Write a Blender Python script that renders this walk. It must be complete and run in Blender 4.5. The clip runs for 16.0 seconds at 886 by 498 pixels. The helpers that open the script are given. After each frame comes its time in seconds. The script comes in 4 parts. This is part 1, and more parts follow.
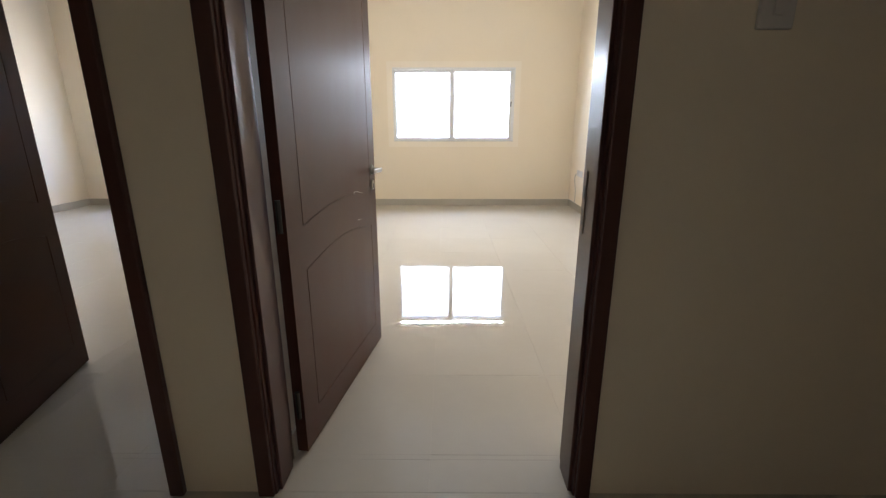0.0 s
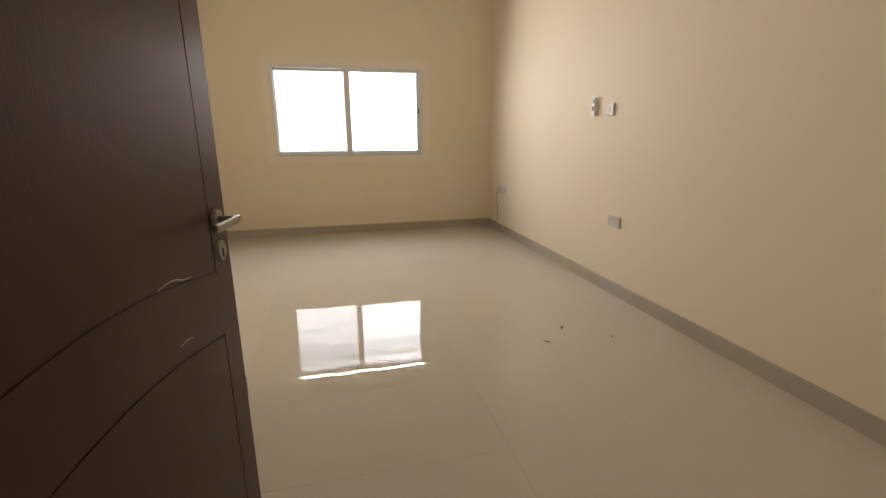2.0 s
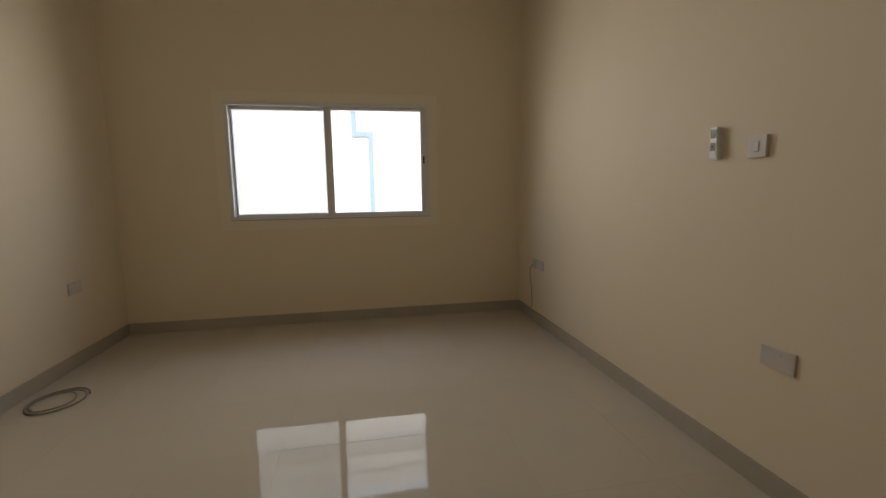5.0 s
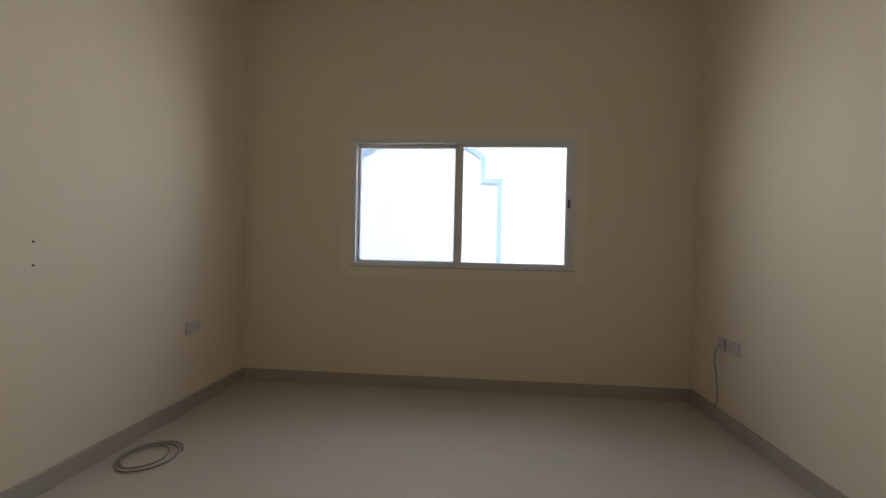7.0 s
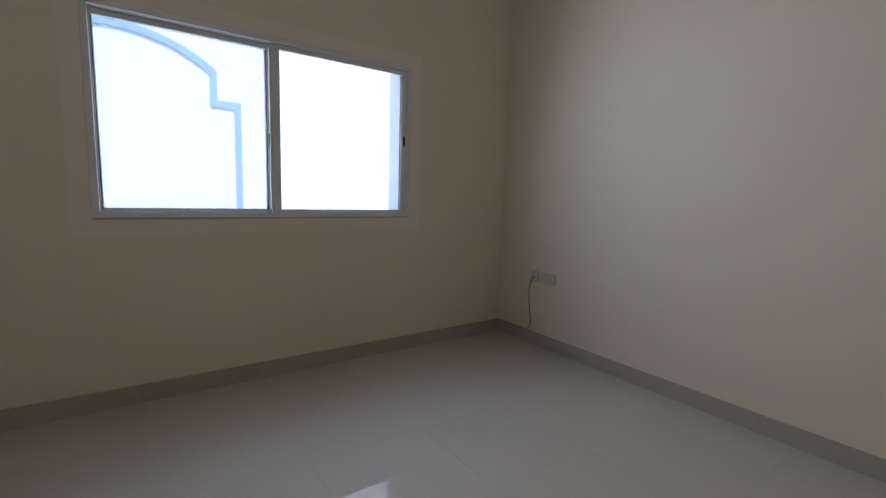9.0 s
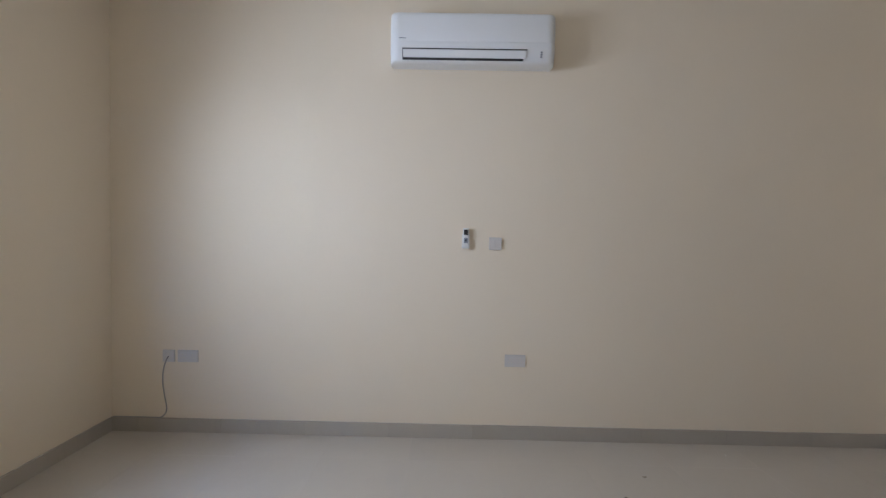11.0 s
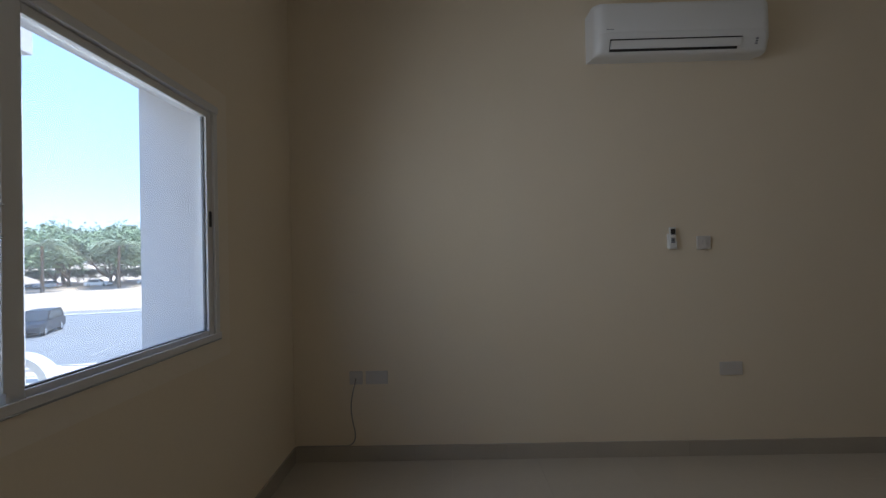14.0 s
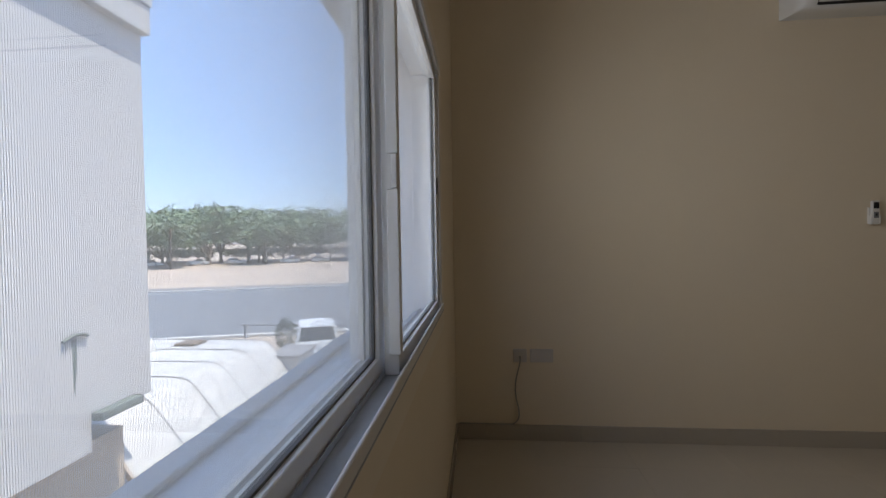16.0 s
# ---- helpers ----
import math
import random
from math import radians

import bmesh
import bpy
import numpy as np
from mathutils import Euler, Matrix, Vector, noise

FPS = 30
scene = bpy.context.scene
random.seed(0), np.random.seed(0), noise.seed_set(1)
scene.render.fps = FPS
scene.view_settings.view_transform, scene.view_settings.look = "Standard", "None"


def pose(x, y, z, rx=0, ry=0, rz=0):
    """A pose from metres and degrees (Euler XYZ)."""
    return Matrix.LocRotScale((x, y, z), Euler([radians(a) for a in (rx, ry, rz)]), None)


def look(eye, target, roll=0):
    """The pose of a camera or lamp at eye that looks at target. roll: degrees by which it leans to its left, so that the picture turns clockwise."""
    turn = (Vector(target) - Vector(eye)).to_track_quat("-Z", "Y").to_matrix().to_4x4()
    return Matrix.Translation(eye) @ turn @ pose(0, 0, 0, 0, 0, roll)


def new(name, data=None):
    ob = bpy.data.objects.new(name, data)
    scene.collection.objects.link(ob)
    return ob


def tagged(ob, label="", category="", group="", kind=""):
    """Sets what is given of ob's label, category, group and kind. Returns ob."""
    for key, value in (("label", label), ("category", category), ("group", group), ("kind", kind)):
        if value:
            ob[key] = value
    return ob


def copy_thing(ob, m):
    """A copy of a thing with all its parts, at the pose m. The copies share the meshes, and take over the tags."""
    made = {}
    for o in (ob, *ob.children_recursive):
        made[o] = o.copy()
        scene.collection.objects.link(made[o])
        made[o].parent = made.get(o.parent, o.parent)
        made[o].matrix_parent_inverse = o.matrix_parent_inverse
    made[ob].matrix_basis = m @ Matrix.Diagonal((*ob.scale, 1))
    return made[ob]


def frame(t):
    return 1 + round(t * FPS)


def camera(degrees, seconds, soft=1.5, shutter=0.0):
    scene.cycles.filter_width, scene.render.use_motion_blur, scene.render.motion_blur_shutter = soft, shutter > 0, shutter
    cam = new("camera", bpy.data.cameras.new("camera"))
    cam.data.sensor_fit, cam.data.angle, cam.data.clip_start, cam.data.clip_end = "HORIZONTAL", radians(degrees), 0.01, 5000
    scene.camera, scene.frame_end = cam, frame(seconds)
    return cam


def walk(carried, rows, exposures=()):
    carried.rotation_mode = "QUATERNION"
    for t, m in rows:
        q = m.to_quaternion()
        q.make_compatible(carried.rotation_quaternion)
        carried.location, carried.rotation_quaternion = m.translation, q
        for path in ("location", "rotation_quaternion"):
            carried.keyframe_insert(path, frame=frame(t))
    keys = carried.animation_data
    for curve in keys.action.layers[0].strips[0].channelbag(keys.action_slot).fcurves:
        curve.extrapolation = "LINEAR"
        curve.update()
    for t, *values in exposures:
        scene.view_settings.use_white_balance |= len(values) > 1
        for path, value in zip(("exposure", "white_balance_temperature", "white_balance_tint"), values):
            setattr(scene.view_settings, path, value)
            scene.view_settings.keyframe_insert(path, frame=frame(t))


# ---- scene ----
cam = camera(90.7, 16.0, 1.4)
PATH = [
    (0, (-1.952, -6.949, 1.219), (-1.965, -5.024, 0.679), 0.0),
    (0.5, (-1.95, -6.711, 1.213), (-1.864, -4.784, 0.684), -0.9),
    (1, (-1.94, -6.366, 1.208), (-1.832, -4.433, 0.708), -0.5),
    (1.5, (-2.03, -6.051, 1.204), (-1.694, -4.141, 0.717), -0.2),
    (2, (-2.045, -5.799, 1.19), (-1.596, -3.912, 0.702), -0.4),
    (2.5, (-2.007, -5.56, 1.186), (-1.531, -3.68, 0.694), -0.8),
    (3, (-2.009, -5.31, 1.2), (-1.5, -3.438, 0.713), -1.3),
    (5.5, (-1.443, -4.094, 1.248), (-1.242, -2.11, 1.09), 0.2),
    (6, (-1.37, -3.966, 1.257), (-1.444, -1.968, 1.207), -0.1),
    (6.5, (-1.419, -3.779, 1.232), (-1.633, -1.79, 1.244), -0.3),
    (7, (-1.664, -3.582, 1.2), (-1.84, -1.59, 1.176), 1.2),
    (7.5, (-1.911, -3.307, 1.202), (-1.977, -1.325, 0.941), 1.6),
    (8, (-2.08, -3.135, 1.206), (-1.77, -1.179, 0.931), 4.0),
    (8.5, (-2.268, -3.027, 1.113), (-1.582, -1.16, 0.905), 3.3),
    (9, (-2.585, -2.782, 1.168), (-1.435, -1.164, 0.923), 1.7),
    (9.5, (-2.769, -2.678, 1.279), (-1.145, -1.538, 1.026), 3.1),
    (12, (-3.162, -2.115, 1.471), (-1.19, -2.448, 1.488), -1.5),
    (12.5, (-3.072, -1.951, 1.42), (-1.128, -2.419, 1.445), -1.5),
    (13, (-2.942, -1.736, 1.443), (-1.02, -2.289, 1.462), -1.9),
    (13.5, (-2.931, -1.412, 1.436), (-0.956, -1.725, 1.461), -2.2),
    (14, (-2.913, -1.051, 1.362), (-0.914, -1.026, 1.384), -1.3),
    (14.5, (-2.837, -0.794, 1.378), (-0.845, -0.616, 1.383), -3.9),
    (15, (-2.796, -0.577, 1.362), (-0.802, -0.437, 1.386), -1.5),
    (15.5, (-2.858, -0.322, 1.343), (-0.862, -0.192, 1.338), -1.3),
    (16, (-2.851, -0.177, 1.312), (-0.859, -0.004, 1.267), -0.9),
]
EXPOSURE = [(0.0, 4.55, 5920, 12), (0.5, 4.42, 5970, 12), (1.0, 4.08, 6130, 12), (1.5, 3.93, 6440, 12), (2.0, 3.53, 7520, 16), (3.2, 3.0, 8860, 15), (5.3, 2.14, 7420, 14), (7.0, 2.2, 6590, 13), (9.0, 2.24, 5660, 14), (9.7, 2.26, 5610, 13),
            (11.8, 3.67, 5410, 16), (13.0, 3.46, 5410, 16), (13.5, 3.36, 5410, 15), (14.0, 1.4, 6050, 12), (14.5, 1.05, 6350, 12), (15.0, 1.22, 6950, 14), (15.5, 1.56, 6650, 14), (16.0, 1.47, 6800, 15)]
walk(cam, [(t, look(eye, target, roll)) for t, eye, target, roll in PATH], EXPOSURE)

# ---- world and sun: clear midday, sun high in the south ----
SUN_AZ, SUN_EL = 184.0, 71.0
to_sun = Vector((math.sin(radians(SUN_AZ)) * math.cos(radians(SUN_EL)), math.cos(radians(SUN_AZ)) * math.cos(radians(SUN_EL)), math.sin(radians(SUN_EL))))
world = bpy.data.worlds.new("world")
scene.world = world
world.use_nodes = True
wn = world.node_tree.nodes
sky = wn.new("ShaderNodeTexSky")
sky.sky_type = "NISHITA"
sky.sun_disc = False
sky.sun_elevation, sky.sun_rotation = radians(SUN_EL), radians(SUN_AZ)
sky.air_density = 1.3
sky.dust_density = 0.15
sky.ozone_density = 3.0
# light desert haze evens the blue out between zenith and horizon
haze = wn.new("ShaderNodeMix")
haze.data_type = "RGBA"
haze.inputs["Factor"].default_value = 0.55
haze.inputs[7].default_value = (2.5, 4.1, 7.9, 1)
world.node_tree.links.new(sky.outputs[0], haze.inputs[6])
world.node_tree.links.new(haze.outputs[2], wn["Background"].inputs[0])
wn["Background"].inputs[1].default_value = 0.15
sun_data = bpy.data.lights.new("sun", "SUN")
sun_data.energy, sun_data.angle, sun_data.color = 4.2, radians(0.53), (1.0, 0.94, 0.84)
sun = new("sun", sun_data)
sun.matrix_world = look(to_sun * 60, (0, 0, 0))

# sky light through the window opening
window_sky_data = bpy.data.lights.new("window_sky", "AREA")
window_sky_data.shape, window_sky_data.size, window_sky_data.size_y = "RECTANGLE", 1.70, 0.93
window_sky_data.energy, window_sky_data.color = 1.9, (0.88, 0.94, 1.0)
window_sky_data.spread = radians(156)
window_sky = new("window_sky", window_sky_data)
window_sky.matrix_world = look((-1.855, 0.119, 1.52), (-1.855, -1.0, 1.52))
# added strip lamp, no real source: boosts the sky light, leaves the panes' view clear
head_fill_data = bpy.data.lights.new("window_head_fill", "AREA")
head_fill_data.shape, head_fill_data.size, head_fill_data.size_y = "RECTANGLE", 1.74, 0.009
head_fill_data.energy, head_fill_data.color = 2.7, (0.88, 0.94, 1.0)
head_fill_data.spread = radians(140)
head_fill = new("window_head_fill", head_fill_data)
head_fill.matrix_world = look((-1.84, -0.013, 2.036), (-1.84, -1.0, 1.95))
next_sky_data = bpy.data.lights.new("next_window_sky", "AREA")
next_sky_data.shape, next_sky_data.size, next_sky_data.size_y = "RECTANGLE", 1.90, 1.00
next_sky_data.energy, next_sky_data.color = 1.7, (0.86, 0.94, 1.0)
next_sky = new("next_window_sky", next_sky_data)
next_sky.matrix_world = look((-5.65, 0.119, 1.52), (-5.65, -1.0, 1.52))


# ---- materials ----
def material(name, base, rough=0.5, metal=0.0, var=0.06, scale=3.0, grain=60.0, bump=0.0, bump_scale=200.0, spec=0.5, per_piece=0.0, stretch=(1, 1, 1), dirt=0.0, dirt_scale=1.3, rough_var=0.0):
    """Base colour varied at two scales, fine relief, optional spread of tone from piece to piece."""
    m = bpy.data.materials.new(name)
    m.use_nodes = True
    nt = m.node_tree
    n, l = nt.nodes, nt.links
    b = n["Principled BSDF"]
    b.inputs["Roughness"].default_value = rough
    b.inputs["Metallic"].default_value = metal
    b.inputs["Specular IOR Level"].default_value = spec
    co = n.new("ShaderNodeTexCoord")
    mp = n.new("ShaderNodeMapping")
    mp.inputs["Scale"].default_value = stretch
    l.new(co.outputs["Object"], mp.inputs[0])

    def tex(s, detail):
        t = n.new("ShaderNodeTexNoise")
        t.inputs["Scale"].default_value, t.inputs["Detail"].default_value = s, detail
        l.new(mp.outputs[0], t.inputs["Vector"])
        return t.outputs["Fac"]

    def math_node(op, a, c):
        k = n.new("ShaderNodeMath")
        k.operation = op
        for i, v in enumerate((a, c)):
            if isinstance(v, (int, float)):
                k.inputs[i].default_value = v
            else:
                l.new(v, k.inputs[i])
        return k.outputs[0]

    big, fine = tex(scale, 4), tex(grain, 3)
    total = math_node("ADD", math_node("MULTIPLY", math_node("SUBTRACT", big, 0.5), 2 * var), math_node("MULTIPLY", math_node("SUBTRACT", fine, 0.5), var))
    if per_piece:
        info = n.new("ShaderNodeObjectInfo")
        total = math_node("ADD", total, math_node("MULTIPLY", math_node("SUBTRACT", info.outputs["Random"], 0.5), 2 * per_piece))
    if dirt:
        stain = tex(dirt_scale, 6)
        ramp = n.new("ShaderNodeMapRange")
        ramp.inputs["From Min"].default_value, ramp.inputs["From Max"].default_value = 0.56, 0.74
        ramp.inputs["To Max"].default_value = -dirt
        l.new(stain, ramp.inputs["Value"])
        total = math_node("ADD", total, ramp.outputs[0])
    factor = math_node("ADD", total, 1.0)
    mul = n.new("ShaderNodeVectorMath")
    mul.operation = "SCALE"
    mul.inputs[0].default_value = base
    l.new(factor, mul.inputs["Scale"])
    l.new(mul.outputs[0], b.inputs["Base Color"])
    if rough_var:
        l.new(math_node("ADD", math_node("MULTIPLY", math_node("SUBTRACT", big, 0.5), 2 * rough_var), rough), b.inputs["Roughness"])
    if bump:
        bp = n.new("ShaderNodeBump")
        bp.inputs["Strength"].default_value = 1.0
        bp.inputs["Distance"].default_value = bump
        l.new(tex(bump_scale, 4), bp.inputs["Height"])
        l.new(bp.outputs[0], b.inputs["Normal"])
    return m


PAINT = material("wall_paint", (0.83, 0.718, 0.552), 0.62, var=0.018, scale=1.2, grain=40, bump=0.0006, bump_scale=55, spec=0.3, dirt=0.02, dirt_scale=1.7)
PATCH = material("window_plaster_band", (0.855, 0.76, 0.62), 0.6, var=0.03, scale=5, grain=70, bump=0.0008, bump_scale=40, spec=0.3)
CEIL = material("ceiling_paint", (0.86, 0.84, 0.80), 0.75, var=0.02, scale=1.0, bump=0.0003, bump_scale=90, spec=0.3)
TILE = material("polished_porcelain", (0.56, 0.50, 0.41), 0.016, var=0.035, scale=2.2, grain=18, bump=0.0005, bump_scale=4.0, spec=0.34, per_piece=0.012, dirt=0.03, dirt_scale=2.4, rough_var=0.006)
GROUT = material("grout", (0.68, 0.615, 0.51), 0.85, var=0.1, scale=9)
SKIRT = material("skirting_porcelain", (0.45, 0.40, 0.33), 0.22, var=0.05, scale=4, grain=30, per_piece=0.04, bump=0.0002, bump_scale=30)
WOOD = material("dark_veneer", (0.076, 0.028, 0.019), 0.36, var=0.16, scale=2.0, grain=26, bump=0.00025, bump_scale=60, stretch=(6, 6, 0.5), spec=0.32, rough_var=0.08)
WOOD_EDGE = material("dark_frame_wood", (0.082, 0.034, 0.028), 0.30, var=0.15, scale=2.0, grain=30, bump=0.0002, bump_scale=60, stretch=(7, 7, 0.5), spec=0.38)
ALU = material("powder_coated_aluminium", (0.74, 0.725, 0.705), 0.40, metal=0.0, var=0.03, scale=6, grain=90, bump=0.00005, bump_scale=300)
# frame aluminium again, darkened in colour to stand for shade in the sill channel
ALU_TRACK = material("shaded_window_track", (0.40, 0.42, 0.45), 0.6, var=0.15, scale=12, grain=120)
STEEL = material("brushed_steel", (0.36, 0.345, 0.31), 0.30, metal=1.0, var=0.06, scale=9, grain=120, stretch=(1, 6, 1))
BLACK = material("black_plastic", (0.02, 0.02, 0.022), 0.4, var=0.1)
RUBBER = material("grey_rubber", (0.10, 0.10, 0.10), 0.7, var=0.1)
PLASTIC = material("white_plastic", (0.80, 0.79, 0.76), 0.32, var=0.015, scale=8, grain=60, bump=0.00003, bump_scale=200)
SOCKET = material("off_white_socket_plastic", (0.64, 0.595, 0.545), 0.4, var=0.015, scale=8, grain=60)
DARK_STEEL = material("tarnished_steel", (0.075, 0.07, 0.065), 0.4, metal=0.8, var=0.1, scale=20)
STRIKE = material("browned_steel", (0.16, 0.11, 0.09), 0.45, metal=0.6, var=0.15, scale=30)
AC_WHITE = material("air_conditioner_white", (0.80, 0.80, 0.79), 0.34, var=0.012, scale=3, grain=40)
AC_GREY = material("grey_print", (0.22, 0.23, 0.25), 0.5, var=0.05)
DISPLAY = material("dark_display", (0.03, 0.03, 0.035), 0.15, var=0.05)
CABLE = material("grey_cable_sheath", (0.34, 0.32, 0.29), 0.5, var=0.06, scale=20)
DARK_CABLE = material("dark_cable_sheath", (0.24, 0.225, 0.20), 0.5, var=0.08, scale=20)
SCRATCH = material("pale_scratch", (0.62, 0.56, 0.52), 0.6, var=0.1, scale=30)
LEAFBIT = material("dry_leaf", (0.13, 0.09, 0.05), 0.8, var=0.25, scale=60)
CHIP = material("plaster_crumb", (0.75, 0.72, 0.66), 0.8, var=0.1, scale=60)
WIRE = material("screen_wire", (0.52, 0.53, 0.55), 0.5, metal=0.0, var=0.05, scale=40)
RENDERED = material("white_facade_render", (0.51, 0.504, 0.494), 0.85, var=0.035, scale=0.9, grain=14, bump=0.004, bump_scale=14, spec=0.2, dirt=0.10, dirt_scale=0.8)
OUTER = material("white_outer_paint", (0.74, 0.735, 0.72), 0.85, var=0.03, scale=1.2, grain=16, bump=0.003, bump_scale=16, spec=0.2, dirt=0.06, dirt_scale=1.1)
TRIM = material("pale_blue_facade_trim", (0.165, 0.25, 0.345), 0.8, var=0.05, scale=2, bump=0.002, bump_scale=20)
SILL = material("grey_marble_sill", (0.58, 0.585, 0.59), 0.30, var=0.04, scale=5, dirt=0.15, dirt_scale=18)
CANOPY = material("white_fibreglass", (0.56, 0.55, 0.525), 0.5, var=0.03, scale=2, grain=20, dirt=0.08, dirt_scale=1.5)
CANOPY_RIB = material("grey_canopy_seam", (0.27, 0.265, 0.26), 0.6, var=0.06)
# brown shade of the canopy end and ground floor wall, put into the colour
SHADED_BEIGE = material("shaded_beige_render", (0.42, 0.34, 0.26), 0.85, var=0.06, scale=2, bump=0.003, bump_scale=16)
SAND = material("pale_sand", (0.46, 0.375, 0.30), 0.95, var=0.10, scale=0.09, grain=1.4, bump=0.02, bump_scale=3, dirt=0.18, dirt_scale=0.06)
ASPHALT = material("worn_asphalt", (0.16, 0.17, 0.185), 0.85, var=0.12, scale=0.3, grain=8, bump=0.004, bump_scale=30)
PAVING = material("concrete_paving", (0.20, 0.195, 0.19), 0.9, var=0.08, scale=0.4, grain=6, bump=0.003, bump_scale=20)
KERB = material("pale_kerb", (0.55, 0.54, 0.51), 0.85, var=0.06, scale=1)
LINE = material("white_road_paint", (0.27, 0.27, 0.27), 0.7, var=0.08, scale=3)
BARK = material("brown_bark", (0.16, 0.12, 0.085), 0.9, var=0.2, scale=3, bump=0.03, bump_scale=8)
LEAF_A = material("olive_leaves", (0.20, 0.275, 0.155), 0.7, var=0.3, scale=0.8, grain=5, per_piece=0.12)
LEAF_B = material("grey_green_leaves", (0.22, 0.27, 0.185), 0.7, var=0.3, scale=0.8, grain=5, per_piece=0.12)
LEAF_DARK = material("dark_shrub_leaves", (0.05, 0.07, 0.045), 0.7, var=0.3, scale=2, grain=9)
PALM_LEAF = material("palm_fronds", (0.23, 0.28, 0.18), 0.6, var=0.25, scale=1.5)
CAR_WHITE = material("white_car_paint", (0.78, 0.78, 0.77), 0.22, var=0.02)
CAR_SILVER = material("silver_car_paint", (0.45, 0.46, 0.48), 0.25, metal=0.5, var=0.03)
CAR_DARK = material("black_blue_car_paint", (0.012, 0.015, 0.022), 0.3, var=0.05, spec=0.25)
CAR_GLASS = material("dark_car_glass", (0.03, 0.035, 0.04), 0.08, var=0.02)
TYRE = material("tyre_rubber", (0.025, 0.025, 0.025), 0.8, var=0.1)
RED = material("red_lens", (0.45, 0.03, 0.025), 0.25, var=0.05)
GREEN_GREY = material("grey_green_metal", (0.14, 0.17, 0.155), 0.6, var=0.1, scale=5)

GLASS = bpy.data.materials.new("clear_glass")
GLASS.use_nodes = True
gn, gl = GLASS.node_tree.nodes, GLASS.node_tree.links
gn.remove(gn["Principled BSDF"])
g_clear, g_gloss, g_mix, g_fres = gn.new("ShaderNodeBsdfTransparent"), gn.new("ShaderNodeBsdfGlossy"), gn.new("ShaderNodeMixShader"), gn.new("ShaderNodeLayerWeight")
g_clear.inputs[0].default_value = (0.90, 0.93, 0.93, 1)
g_gloss.inputs["Roughness"].default_value = 0.02
g_fres.inputs["Blend"].default_value = 0.25
g_soft = gn.new("ShaderNodeMapRange")
g_soft.inputs["To Min"].default_value, g_soft.inputs["To Max"].default_value = 0.02, 0.35
gl.new(g_fres.outputs["Facing"], g_soft.inputs["Value"])
gl.new(g_soft.outputs[0], g_mix.inputs[0])
gl.new(g_clear.outputs[0], g_mix.inputs[1])
gl.new(g_gloss.outputs[0], g_mix.inputs[2])
# thin uneven film of dust
g_dust, g_film, g_spots, g_amount = gn.new("ShaderNodeBsdfTranslucent"), gn.new("ShaderNodeMixShader"), gn.new("ShaderNodeTexNoise"), gn.new("ShaderNodeMapRange")
g_dust.inputs[0].default_value = (0.78, 0.80, 0.82, 1)
g_spots.inputs["Scale"].default_value, g_spots.inputs["Detail"].default_value = 5.0, 6.0
g_amount.inputs["From Min"].default_value, g_amount.inputs["From Max"].default_value = 0.3, 0.75
g_amount.inputs["To Min"].default_value, g_amount.inputs["To Max"].default_value = 0.03, 0.065
gl.new(g_spots.outputs["Fac"], g_amount.inputs["Value"])
gl.new(g_amount.outputs[0], g_film.inputs[0])
gl.new(g_mix.outputs[0], g_film.inputs[1])
gl.new(g_dust.outputs[0], g_film.inputs[2])
gl.new(g_film.outputs[0], gn["Material Output"].inputs[0])


# ---- mesh helpers ----
def mesh_of(name, bm, mat, smooth=False):
    me = bpy.data.meshes.new(name)
    bmesh.ops.recalc_face_normals(bm, faces=bm.faces)
    bm.to_mesh(me)
    bm.free()
    if smooth:
        me.polygons.foreach_set("use_smooth", [True] * len(me.polygons))
    for one in (mat if isinstance(mat, (list, tuple)) else [mat]):
        me.materials.append(one)
    return me


def part(name, bm, mat, parent=None, label="", smooth=False):
    ob = new(name, mesh_of(name, bm, mat, smooth))
    if parent is not None:
        ob.parent = parent
    if label:
        tagged(ob, label)
    return ob


def thing(name, at, label, category, group="", kind="", turn=0):
    ob = new(name)
    ob.matrix_basis = pose(*at, 0, 0, turn)
    return tagged(ob, label, category, group, kind)


def structure(name, bm, mat, label="", category=""):
    return tagged(part(name, bm, mat), label, category, kind="structure")


def box(bm, x0, x1, y0, y1, z0, z1, bevel=0.0, seg=1):
    v = [bm.verts.new(p) for p in ((x0, y0, z0), (x1, y0, z0), (x1, y1, z0), (x0, y1, z0), (x0, y0, z1), (x1, y0, z1), (x1, y1, z1), (x0, y1, z1))]
    f = [bm.faces.new([v[i] for i in q]) for q in ((3, 2, 1, 0), (4, 5, 6, 7), (0, 1, 5, 4), (1, 2, 6, 5), (2, 3, 7, 6), (3, 0, 4, 7))]
    if bevel:
        edges = list({e for face in f for e in face.edges})
        bmesh.ops.bevel(bm, geom=edges, offset=bevel, segments=seg, affect="EDGES", profile=0.5)
    return bm


def boxes(*rows, bevel=0.0, seg=1):
    bm = bmesh.new()
    for r in rows:
        box(bm, *r, bevel=bevel, seg=seg)
    return bm


